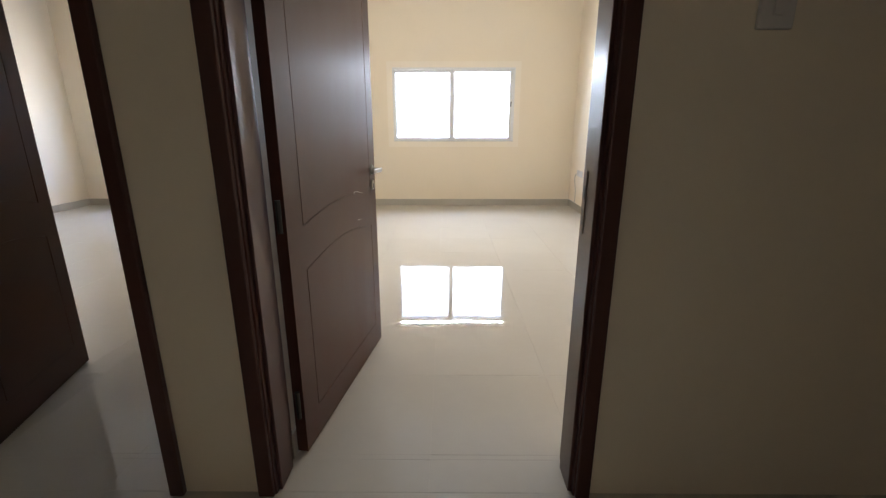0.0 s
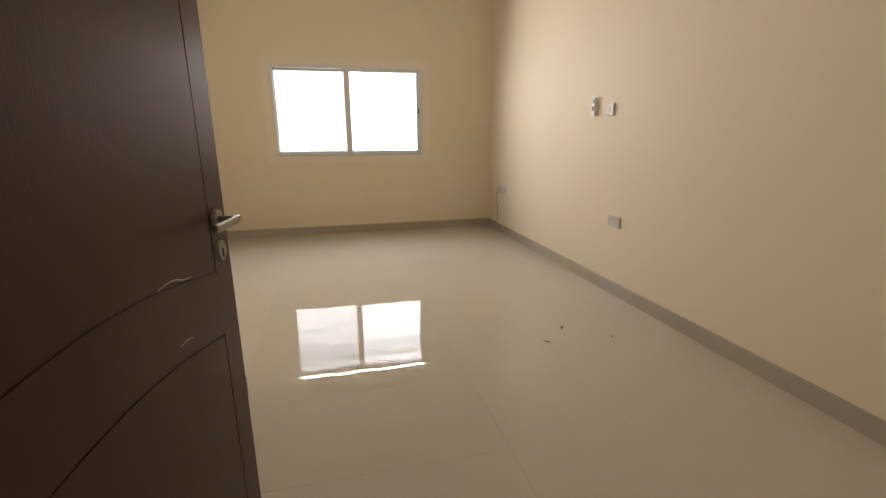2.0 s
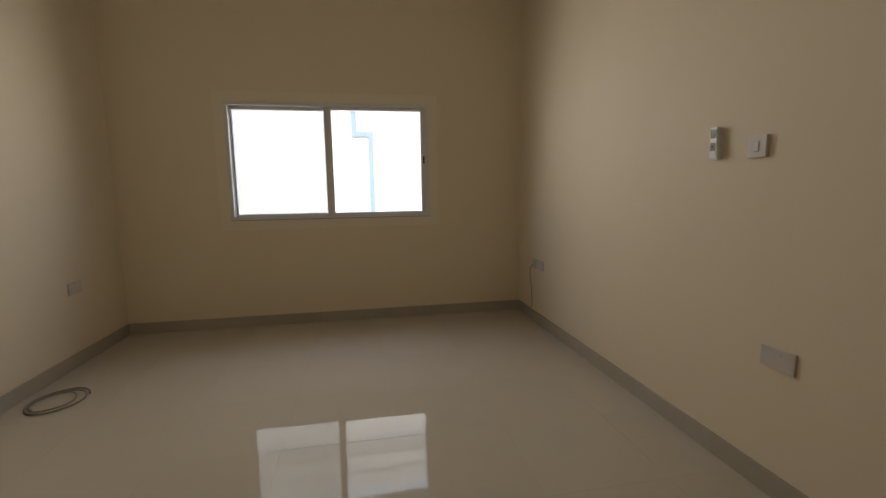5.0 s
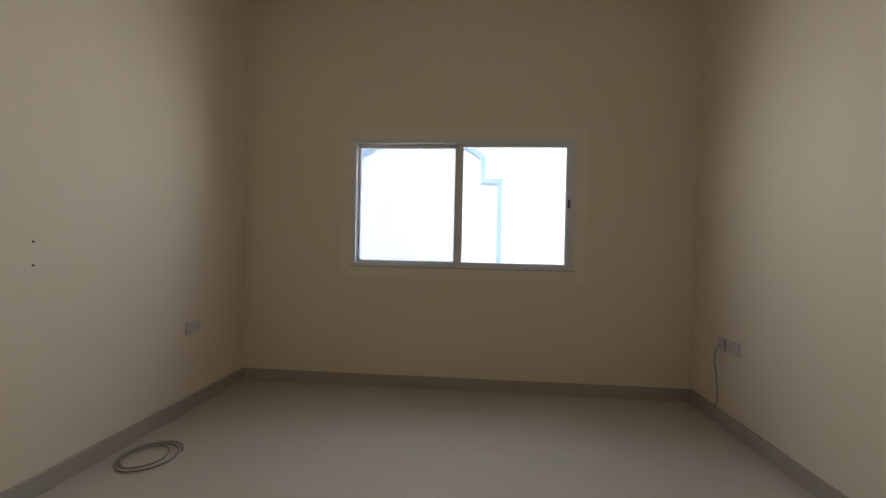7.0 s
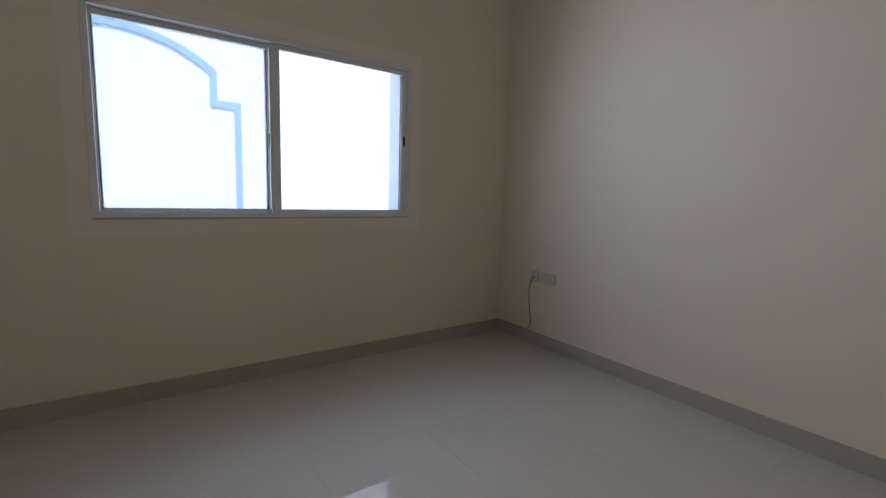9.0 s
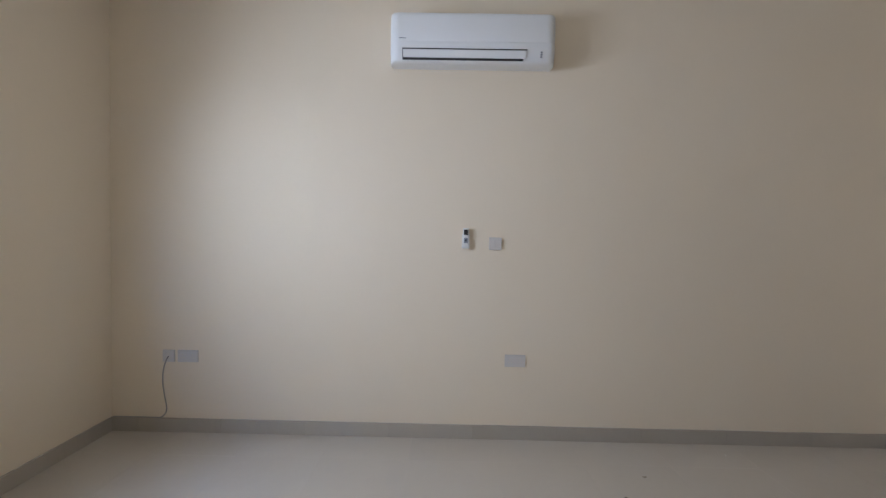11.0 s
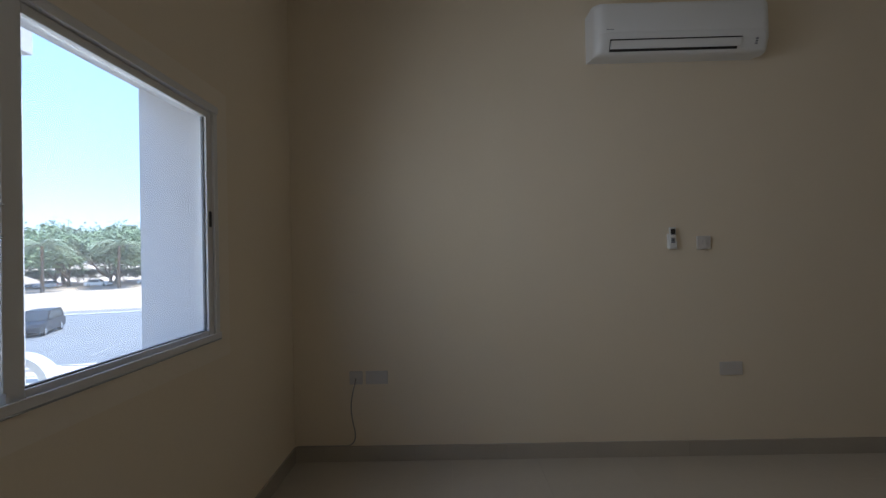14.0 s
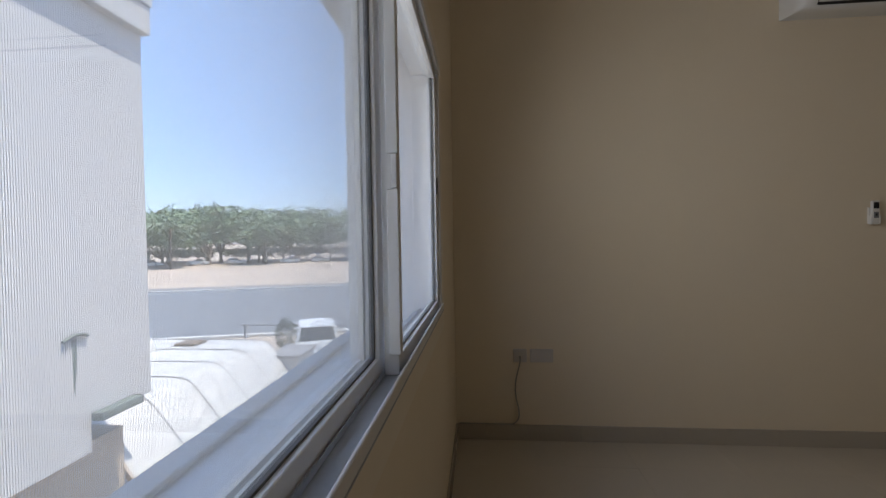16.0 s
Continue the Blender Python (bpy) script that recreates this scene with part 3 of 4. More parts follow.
# screw holes in the west wall
for z in (1.171, 1.064):
    bm = bmesh.new()
    disc(bm, (0, 0, 0), (1, 0, 0), 0.006, 0.0015, 12)
    hole = part("screw_hole", bm, BLACK)
    hole.location = (-W - 0.0006, -1.776, z)
    tagged(hole, "small dark screw hole in the plaster", "screw hole", "screw holes")

# ---- air conditioner on the east wall ----
ac = thing("air_conditioner", (0, -2.536, 2.574), "white split air conditioner mounted high on the wall", "air conditioner", turn=90)
AW, AH, AD = 1.084, 0.328, 0.215
profile = [(0.0, 0.027), (0.06, 0.020), (0.12, 0.012), (0.160, 0.0105), (0.178, 0.015), (0.1865, 0.0225), (0.203, 0.059), (0.2155, 0.088), (AD + 0.001, 0.108),
           (AD + 0.002, 0.20), (AD, 0.285), (AD - 0.010, 0.312), (AD - 0.035, AH), (0.0, AH)]
panel = [(AD - 0.02, 0.128), (AD + 0.0045, 0.128), (AD + 0.0060, 0.131), (AD + 0.0065, 0.20), (AD + 0.0050, 0.282), (AD, 0.300), (AD - 0.02, 0.302)]


def round_ended(outline, half):
    """Outline drawn along x, its depth eased back in a curve at both ends."""
    bm = bmesh.new()
    ends = ((0.0, 0.70), (0.004, 0.79), (0.012, 0.875), (0.024, 0.94), (0.042, 0.985), (0.065, 1.0))
    stations = [(-half + d, f) for d, f in ends] + [(half - d, f) for d, f in ends[::-1]]
    rings = [[bm.verts.new((x, y * f, z)) for y, z in outline] for x, f in stations]
    k = len(outline)
    for a, b in zip(rings, rings[1:]):
        for i in range(k):
            bm.faces.new((a[i], a[(i + 1) % k], b[(i + 1) % k], b[i]))
    bm.faces.new(rings[0][::-1])
    bm.faces.new(rings[-1])
    bmesh.ops.recalc_face_normals(bm, faces=bm.faces)
    for e in bm.edges:
        if e.calc_face_angle(0) > 0.6:
            e.smooth = False
    return bm


part("casing", round_ended(profile, AW / 2), AC_WHITE, ac, smooth=True)
part("front_panel", round_ended(panel, AW / 2 - 0.003), AC_WHITE, ac, smooth=True)
# louvre and the dark slots above and below it, on the slanted lower front
slant = pose(0, 0.203, 0.058, -24, 0, 0)
for nm, row, mat, lab in (("air_slot", (-0.455, 0.35, -0.001, 0.0045, 0.024, 0.031), BLACK, "dark air slot"), ("air_slot", (-0.455, 0.33, -0.001, 0.0045, -0.041, -0.026), BLACK, "dark air slot"),
                          ("louvre", (-0.45, 0.345, 0.0, 0.010, -0.025, 0.023), AC_WHITE, "white louvre blade"), ("air_slot", (-0.458, -0.4555, -0.001, 0.0045, -0.041, 0.031), BLACK, "dark air slot")):
    bm = boxes(row, bevel=0.001 if mat is AC_WHITE else 0.0)
    bm.transform(Matrix.Diagonal((-1, 1, 1, 1)) @ slant)
    part(nm, bm, mat, ac, lab)
for k in range(3):
    bm = boxes((-0.45, -0.438, 0.0, 0.006, -0.018 + 0.014 * k, -0.009 + 0.014 * k))
    bm.transform(slant)
    part("indicator", bm, AC_GREY, ac, "small grey indicator mark")
part("nameplate", boxes((0.435, 0.48, AD + 0.0055, AD + 0.0063, 0.144, 0.148)), AC_GREY, ac, "small grey printed bar")


# ---- cables ----
def cable(name, points, radius, label, category, mat=CABLE):
    ob = part(name, tube(points, radius, 8), mat, smooth=True)
    return tagged(ob, label, category)


def bend(a, b, c, d, n=10):
    a, b, c, d = (Vector(p) for p in (a, b, c, d))
    return [a * (1 - t) ** 3 + b * 3 * t * (1 - t) ** 2 + c * 3 * t * t * (1 - t) + d * t ** 3 for t in (k / n for k in range(n + 1))]


run = bend((-0.011, -0.418, 0.548), (-0.075, -0.425, 0.52), (-0.02, -0.37, 0.40), (-0.016, -0.388, 0.30)) + bend((-0.016, -0.388, 0.28), (-0.018, -0.41, 0.20), (-0.018, -0.43, 0.13), (-0.019, -0.36, 0.108))[1:] + [Vector((-0.010, -0.28, 0.1045)), Vector((-0.008, -0.15, 0.1045)), Vector((-0.008, -0.02, 0.1045))]
cable("outlet_cable", run, 0.004, "thin grey cable hanging from the outlet to the skirting", "cable")
coil_pts = []
rnd = random.Random(5)
for k in range(2 * 28 + 18):
    a = 2 * math.pi * k / 28 + 0.4
    r = 0.162 + 0.006 * math.sin(k / 9.0) - 0.00085 * k
    coil_pts.append((-3.455 + r * math.cos(a) * 0.95 + 0.012 * math.sin(k / 28 * 2.1), -1.36 + r * math.sin(a) * 1.1 + 0.01 * math.cos(k / 21), 0.005 + 0.0035 * (k // 28) + 0.004 * abs(math.sin(a * 1.5))))
cable("cable_coil", coil_pts, 0.0046, "coil of dark grey cable lying on the tile floor", "cable", DARK_CABLE)

# ---- crumbs on the floor ----


def crumb(name, at, size, mat, label, category, group, seed):
    r = random.Random(seed)
    bm = bmesh.new()
    pts = [((k - 2.5) * size / 5, r.uniform(-0.15, 0.15) * size, size * 0.12 + r.uniform(0, 0.10) * size) for k in range(6)]
    bm = tube(pts, [size * f for f in (0.02, 0.10, 0.13, 0.09, 0.06, 0.015)], 6)
    bmesh.ops.scale(bm, vec=(1, 1, 0.6), verts=bm.verts)
    ob = part(name, bm, mat)
    ob.matrix_basis = pose(*at, 0, 0, r.uniform(0, 180))
    return tagged(ob, label, category, group)


for k, (x, y, s) in enumerate(((-0.695, -3.433, 0.06), (-0.881, -3.595, 0.05), (-0.46, -3.62, 0.03))):
    crumb("dry_leaf", (x, y, 0.001), s, LEAFBIT, "small dry curled leaf on the tile floor", "leaf", "floor litter", k)
for k, (x, y, s) in enumerate(((-0.165, -4.297, 0.014), (-0.9, -2.4, 0.010))):
    crumb("plaster_crumb", (x, y, 0.001), s, CHIP, "tiny white plaster crumb on the tile floor", "crumb", "floor litter", 20 + k)

# ---- outside: the wall across the yard ----
FY = 3.70
facade = thing("building", (-4.0, FY, -3.8), "white rendered building across the yard with pale blue arch trim", "building")
FB = Matrix.Translation((4.0, -FY, 3.8))


def fac(name, bm, mat, label=""):
    bm.transform(FB)
    return part(name, bm, mat, facade, label)


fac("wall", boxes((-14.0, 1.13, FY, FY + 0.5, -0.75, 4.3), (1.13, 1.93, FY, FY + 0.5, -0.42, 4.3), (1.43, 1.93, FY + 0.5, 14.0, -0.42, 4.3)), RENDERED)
fac("ground_floor_wall", boxes((-14.0, 1.76, FY + 0.22, FY + 0.9, -3.8, -0.752)), SHADED_BEIGE, "ground floor wall with its shade coloured in as beige")
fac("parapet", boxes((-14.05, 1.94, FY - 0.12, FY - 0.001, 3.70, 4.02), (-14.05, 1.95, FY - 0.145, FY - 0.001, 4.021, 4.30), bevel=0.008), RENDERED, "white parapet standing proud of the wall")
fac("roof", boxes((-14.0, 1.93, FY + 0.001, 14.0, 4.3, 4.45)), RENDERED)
# arch trim: uprights, steps and a curved head, standing proud of the wall
AC_X, TRIM_W = -2.715, 0.085
half = [(1.37, -0.75), (1.37, 2.295), (1.09, 2.295), (1.09, 2.66)]
for k in range(1, 13):
    x = 1.09 * (1 - k / 12)
    half.append((x, 1.33 + math.sqrt(1.72 ** 2 - x ** 2)))
line = [(AC_X + x, z) for x, z in half] + [(AC_X - x, z) for x, z in half[::-1][1:]]
bm = bmesh.new()
inner = []
for i, (x, z) in enumerate(line):
    p = Vector((x, z))
    d0 = (p - Vector(line[i - 1])).normalized() if i else (Vector(line[1]) - p).normalized()
    d1 = (Vector(line[i + 1]) - p).normalized() if i + 1 < len(line) else d0
    n0, n1 = Vector((-d0.y, d0.x)), Vector((-d1.y, d1.x))
    nn = (n0 + n1).normalized()
    inner.append(p + nn * (TRIM_W / max(nn.dot(n0), 0.4)))
rings = [[bm.verts.new((q[0], y, q[1])) for q, y in ((line[i], FY + 0.002), (line[i], FY - 0.015), (tuple(inner[i]), FY - 0.015), (tuple(inner[i]), FY + 0.002))] for i in range(len(line))]
for a, b in zip(rings, rings[1:]):
    for k in range(3):
        bm.faces.new((a[k], a[k + 1], b[k + 1], b[k]))
fac("arch_trim", bm, TRIM, "pale blue stepped arch trim")
# outdoor tap on the wall; a dark strip below it stands in for its shadow
tap = thing("wall_tap", (0.978, FY, 0.43), "weathered metal pipe stub on the white outer wall", "pipe")
part("pipe", tube([(-0.13, -0.022, -0.02), (-0.05, -0.026, 0.015), (0.0, -0.028, 0.03), (0.06, -0.027, 0.025), (0.13, -0.024, -0.01)], 0.017, 8), GREEN_GREY, tap)
part("valve", boxes((-0.016, 0.016, -0.040, -0.0005, 0.005, 0.04), bevel=0.006), GREEN_GREY, tap)
bm = tube([(0, -0.002, -0.02), (0.006, -0.002, -0.18), (-0.006, -0.002, -0.38), (0.0, -0.002, -0.58)], [0.034, 0.028, 0.018, 0.003], 6)
bmesh.ops.scale(bm, vec=(1, 0.15, 1), verts=bm.verts)
part("stain", bm, GREEN_GREY, tap, "dark strip modelled as the pipe's cast shadow")

# ---- car canopy: a ribbed half barrel ----
canopy = thing("car_canopy", (1.2, 3.76, -1.1), "white ribbed fibreglass car canopy beside the building", "canopy")
CB = Matrix.Translation((-1.2, -3.76, 1.1))


def barrel(x0, x1, lift, thick):
    pts = [(3.76, -1.52), (3.86, -1.37), (3.98, -1.21), (4.12, -1.03), (4.24, -0.885), (4.33, -0.805), (4.44, -0.765), (4.62, -0.75), (6.9, -0.75)]
    pts = [(y, z + lift) for y, z in pts]
    out = [(y, z) for y, z in pts] + [(y, z - thick) for y, z in pts[::-1]]
    return prism(bmesh.new(), out, x0, x1)


for k in range(5):
    x0, x1 = 1.82 + 0.828 * k, 1.82 + 0.828 * (k + 1)
    bm = barrel(x0, x1 - 0.012, 0, 0.03)
    bm.transform(CB)
    part("roof_panel", bm, CANOPY, canopy, smooth=False)
    bm = barrel(x1 - 0.020, x1 + 0.008, 0.012, 0.05)
    bm.transform(CB)
    part("seam_rib", bm, CANOPY_RIB, canopy, "raised grey seam")
# the end lip's colour carries the shade of the canopy's end face
bm = barrel(1.775, 1.818, 0.02, 0.11)
bm.transform(CB)
part("end_lip", bm, SHADED_BEIGE, canopy, "rolled end lip coloured beige for its shaded side")
for x in (1.98, 3.9, 5.8):
    for y in (4.6, 6.6):
        bm = boxes((x - 0.05, x + 0.05, y - 0.05, y + 0.05, -3.8, -0.782))
        bm.transform(CB)
        part("post", bm, CANOPY_RIB, canopy)
bm = boxes((1.82, 5.94, 6.72, 6.86, -1.05, -0.782))
bm.transform(CB)
part("back_beam", bm, CANOPY, canopy)
vent = thing("vent_cover", (5.55, 5.75, -0.75), "low brown metal cover lying on the canopy roof", "vent cover")
part("cover", boxes((-0.20, 0.20, -0.22, 0.22, 0, 0.05), bevel=0.02, seg=2), BARK, vent)
part("flange", boxes((-0.23, 0.23, -0.25, 0.25, -0.01, 0.002), bevel=0.002), CANOPY_RIB, vent)
trunking = thing("metal_trunking", (1.40, 3.70, -0.42), "grey-green metal trunking fixed along the foot of the white wall", "trunking")
part("body", boxes((-0.27, 0.24, -0.13, -0.0005, -0.02, 0.07), bevel=0.015, seg=2), GREEN_GREY, trunking)
part("end_cap", boxes((0.241, 0.255, -0.135, -0.0005, -0.025, 0.075), bevel=0.004), CANOPY_RIB, trunking)
box_unit = thing("meter_cabinet", (6.35, 3.95, -3.8), "white weatherproof cabinet on a plinth at the end of the canopy", "cabinet")
part("body", boxes((-0.45, 0.45, -0.3, 0.3, 0.2, 2.68), bevel=0.02), CANOPY, box_unit)
part("plinth", boxes((-0.5, 0.5, -0.34, 0.34, 0, 0.2)), PAVING, box_unit)
part("lid", boxes((-0.5, 0.5, -0.36, 0.36, 2.681, 2.75), bevel=0.012), CANOPY_RIB, box_unit, "grey lid")

# arched frame at the back of the canopy: one foot on its roof, the far leg down to the yard
arch = thing("arch_frame", (4.85, 6.05, -0.75), "white curved arch frame standing behind the car canopy", "arch")
arch_band = []
for k in range(17):
    a = math.pi * k / 16
    arch_band.append((0.72 * (1 - math.cos(a)), 0.50 * math.sin(a)))
bm = bmesh.new()
rings = []
for k, (y, z) in enumerate(arch_band):
    a = math.pi * k / 16
    ny, nz = -0.15 * math.cos(a), 0.13 * math.sin(a)
    rings.append([bm.verts.new(p) for p in ((-0.14, y, z), (0.14, y, z), (0.14, y - ny, z - nz), (-0.14, y - ny, z - nz))])
for lo, hi in zip(rings, rings[1:]):
    for k in range(4):
        bm.faces.new((lo[k], lo[(k + 1) % 4], hi[(k + 1) % 4], hi[k]))
bm.faces.new(rings[0][::-1])
bm.faces.new(rings[-1])
part("arch_band", bm, CANOPY, arch)
part("far_leg", boxes((-0.14, 0.14, 1.29, 1.44, -3.05, -0.0005)), CANOPY, arch)

# ---- ground, road and kerbs ----
GZ = -3.8
ROAD = pose(28.0, 24.0, GZ, 0, 0, 16)      # the road runs across the view; local x = across, y = along
structure("ground", boxes((-900, 1500, -900, 1500, GZ - 0.3, GZ)), SAND, "open sandy ground", "ground")
structure("pavement", boxes((-20, 15.5, 0.4, 45, GZ + 0.001, GZ + 0.05)), PAVING, "concrete yard paving beside the building", "pavement")
road = structure("road", boxes((-11, 13.5, -160, 160, 0.004, 0.012)), ASPHALT, "worn grey asphalt road with parking bays", "road")
road.matrix_basis = ROAD
for nm, x0, x1 in (("kerb", 13.5, 13.8), ("kerb", -11.3, -11.0)):
    k = structure(nm, boxes((x0, x1, -160, 160, 0.0, 0.15), bevel=0.02), KERB, "pale concrete kerb along the road", "kerb")
    k.matrix_basis = ROAD
verge = structure("verge", boxes((13.8, 17.5, -160, 160, 0.0, 0.12)), PAVING, "pale paved strip behind the kerb", "pavement")
verge.matrix_basis = ROAD
for k in range(24):
    b = part("bay_line", boxes((-8.5, -3.4, -0.06, 0.06, 0.0, 0.004)), LINE, road)
    b.location = (0, -34 + 2.8 * k, 0.0125)
part("edge_line", boxes((-3.3, -3.15, -160, 160, 0.0125, 0.0165)), LINE, road)


# ---- vehicles ----
def car(at, turn, paint, label, tall=1.45, long=4.4, estate=False, group=""):
    """Length along local x, nose at +x, standing on local z = 0."""
    wide = 1.8
    c = thing("car", at, label, "car", group, turn=turn)
    s = long / 4.4
    belt = tall * 0.60
    low = [(-2.15 * s, 0.32), (-2.2 * s, 0.62), (-2.12 * s, belt), (0.95 * s, belt + 0.02), (1.9 * s, belt - 0.14), (2.17 * s, 0.62), (2.2 * s, 0.34), (1.9 * s, 0.24), (-1.9 * s, 0.24)]
    bm = bmesh.new()
    a = [bm.verts.new((x, -wide / 2, z)) for x, z in low]
    b = [bm.verts.new((x, wide / 2, z)) for x, z in low]
    for i in range(len(low)):
        bm.faces.new((a[i], a[(i + 1) % len(low)], b[(i + 1) % len(low)], b[i]))
    bm.faces.new(a[::-1])
    bm.faces.new(b)
    bmesh.ops.bevel(bm, geom=list(bm.edges), offset=0.05, segments=2, affect="EDGES")
    body = part("body", bm, paint, c)
    back = -2.05 * s if estate else -1.75 * s
    roof = [(back, belt - 0.02), (back + (0.18 if estate else 0.55), tall), (0.15 * s, tall), (0.95 * s, belt)]
    inset = 0.16
    bm = bmesh.new()
    a = [bm.verts.new((x, -wide / 2 + (0.03 if i in (0, 3) else inset), z)) for i, (x, z) in enumerate(roof)]
    b = [bm.verts.new((x, wide / 2 - (0.03 if i in (0, 3) else inset), z)) for i, (x, z) in enumerate(roof)]
    for i in range(4):
        bm.faces.new((a[i], a[(i + 1) % 4], b[(i + 1) % 4], b[i]))
    bm.faces.new(a[::-1])
    bm.faces.new(b)
    bmesh.ops.bevel(bm, geom=list(bm.edges), offset=0.04, segments=2, affect="EDGES")
    cabin = part("cabin", bm, paint, c)

    def glazed(quad, n):
        q = [Vector(p) for p in quad]
        mid = sum(q, Vector()) / 4
        q = [mid + (p - mid) * 0.86 + Vector(n) * 0.006 for p in q]
        w = bmesh.new()
        f0 = [w.verts.new(p) for p in q]
        f1 = [w.verts.new(p - Vector(n) * 0.02) for p in q]
        w.faces.new(f0)
        w.faces.new(f1[::-1])
        for i in range(4):
            w.faces.new((f0[i], f0[(i + 1) % 4], f1[(i + 1) % 4], f1[i]))
        part("car_window", w, CAR_GLASS, cabin, "dark tinted glass")
    for side in (-1, 1):
        p = [(x, side * (wide / 2 - (0.03 if i in (0, 3) else inset)), z) for i, (x, z) in enumerate(roof)]
        glazed(p, (0, side * 0.97, 0.2))
    i0, i1 = wide / 2 - 0.03, wide / 2 - inset
    for (xa, za), (xb, zb), n in ((roof[0], roof[1], (-0.9, 0, 0.4)), (roof[3], roof[2], (0.7, 0, 0.7))):
        glazed([(xa, -i0, za), (xa, i0, za), (xb, i1, zb), (xb, -i1, zb)], n)
    for x in (-1.35 * s, 1.35 * s):
        for side in (-1, 1):
            w = bmesh.new()
            disc(w, (x, side * (wide / 2 - 0.2), 0.33), (0, side, 0), 0.33, 0.22, 20, bevel=0.03)
            tyre = part("wheel", w, TYRE, c)
            w = bmesh.new()
            disc(w, (x, side * (wide / 2 + 0.005), 0.33), (0, side, 0), 0.2, 0.025, 16, bevel=0.02)
            part("rim", w, CAR_SILVER, tyre, "silver rim")
    for side in (-1, 1):
        part("tail_light", boxes((-2.215 * s, -2.12 * s, side * 0.68 - 0.17, side * 0.68 + 0.17, 0.66, 0.82), bevel=0.01), RED, body, "red tail light")
        part("headlight", boxes((2.08 * s, 2.19 * s, side * 0.66 - 0.16, side * 0.66 + 0.16, 0.58, 0.70), bevel=0.01), CAR_GLASS, body)
        part("door_mirror", boxes((0.62 * s, 0.74 * s, side * 0.93 - 0.09, side * 0.93 + 0.09, belt, belt + 0.13), bevel=0.02), paint, body)
    part("bumper", boxes((-2.25 * s, -2.08 * s, -0.85, 0.85, 0.34, 0.54), bevel=0.03), paint, body)
    part("number_plate", boxes((-2.262 * s, -2.251 * s, -0.24, 0.24, 0.40, 0.50)), PLASTIC, body, "plain white plate")
    return c


car((16.6, 7.4, GZ + 0.05), 22, CAR_WHITE, "white hatchback parked in the yard beyond the canopy", 1.5, 4.2, True)
car((28.75, 29.05, GZ + 0.012), 205, CAR_DARK, "dark blue estate car parked at the roadside", 1.68, 4.8, True)

# ---- far trees, palms, cars under them ----
FAR0, FAR_DIR = Vector((104, 38, GZ)), Vector((-0.36, 0.933, 0))


def branchy(seed, height, spread, leaf, name, label, category):
    """Trunk with limbs and a loose crown of small leaf clumps with gaps."""
    r = random.Random(seed)
    t = thing(name, (0, 0, 0), label, category, "trees beyond the sand")
    tr = bmesh.new()
    tips = []
    base_h = height * r.uniform(0.09, 0.14)

    def limb(p, d, length, rad, depth):
        q = p + d * length
        mid = p + d * length * 0.5 + Vector((r.uniform(-1, 1), r.uniform(-1, 1), r.uniform(0, 0.6))) * length * 0.10
        one = tube([p, mid, q], [rad, rad * 0.8, rad * 0.55], 6)
        me2 = bpy.data.meshes.new("limb")
        one.to_mesh(me2)
        one.free()
        tr.from_mesh(me2)
        bpy.data.meshes.remove(me2)
        if depth >= 2:
            tips.append(mid)
        if depth == 3:
            tips.append(q)
            return
        for _ in range(4 if depth == 0 else 3):
            nd = (d + Vector((r.uniform(-1, 1), r.uniform(-1, 1), r.uniform(-0.15, 0.7))) * (0.95 if depth == 0 else 0.8)).normalized()
            limb(q, nd, length * r.uniform(0.65, 1.0) if depth else height * 0.26, rad * 0.55, depth + 1)
    limb(Vector((0, 0, 0)), Vector((r.uniform(-0.1, 0.1), r.uniform(-0.1, 0.1), 1)).normalized(), base_h, height * 0.030, 0)
    part("trunk", tr, BARK, t)
    v, f = [], []
    for tip in tips:
        size = height * r.uniform(0.07, 0.13)
        centre = Vector((tip.x * spread, tip.y * spread, max(tip.z * 0.95, height * 0.14)))
        for _ in range(60):
            p = centre + Vector((r.gauss(0, 1), r.gauss(0, 1), r.gauss(0, 0.7))) * size * 0.62
            a, b = Vector((r.uniform(-1, 1), r.uniform(-1, 1), r.uniform(-0.6, 0.6))).normalized(), Vector((r.uniform(-1, 1), r.uniform(-1, 1), r.uniform(-1, 1))).normalized()
            w = height * r.uniform(0.012, 0.026)
            k = len(v)
            v.extend((tuple(p - a * w * 1.6), tuple(p + b * w * 0.7), tuple(p + a * w * 1.6), tuple(p - b * w * 0.7 + a.cross(b) * w * 0.4)))
            f.append((k, k + 1, k + 2))
            f.append((k, k + 2, k + 3))
    me = bpy.data.meshes.new("crown")
    me.from_pydata(v, [], f)
    me.materials.append(leaf)
    crown = new("crown", me)
    crown.parent = t
    return t


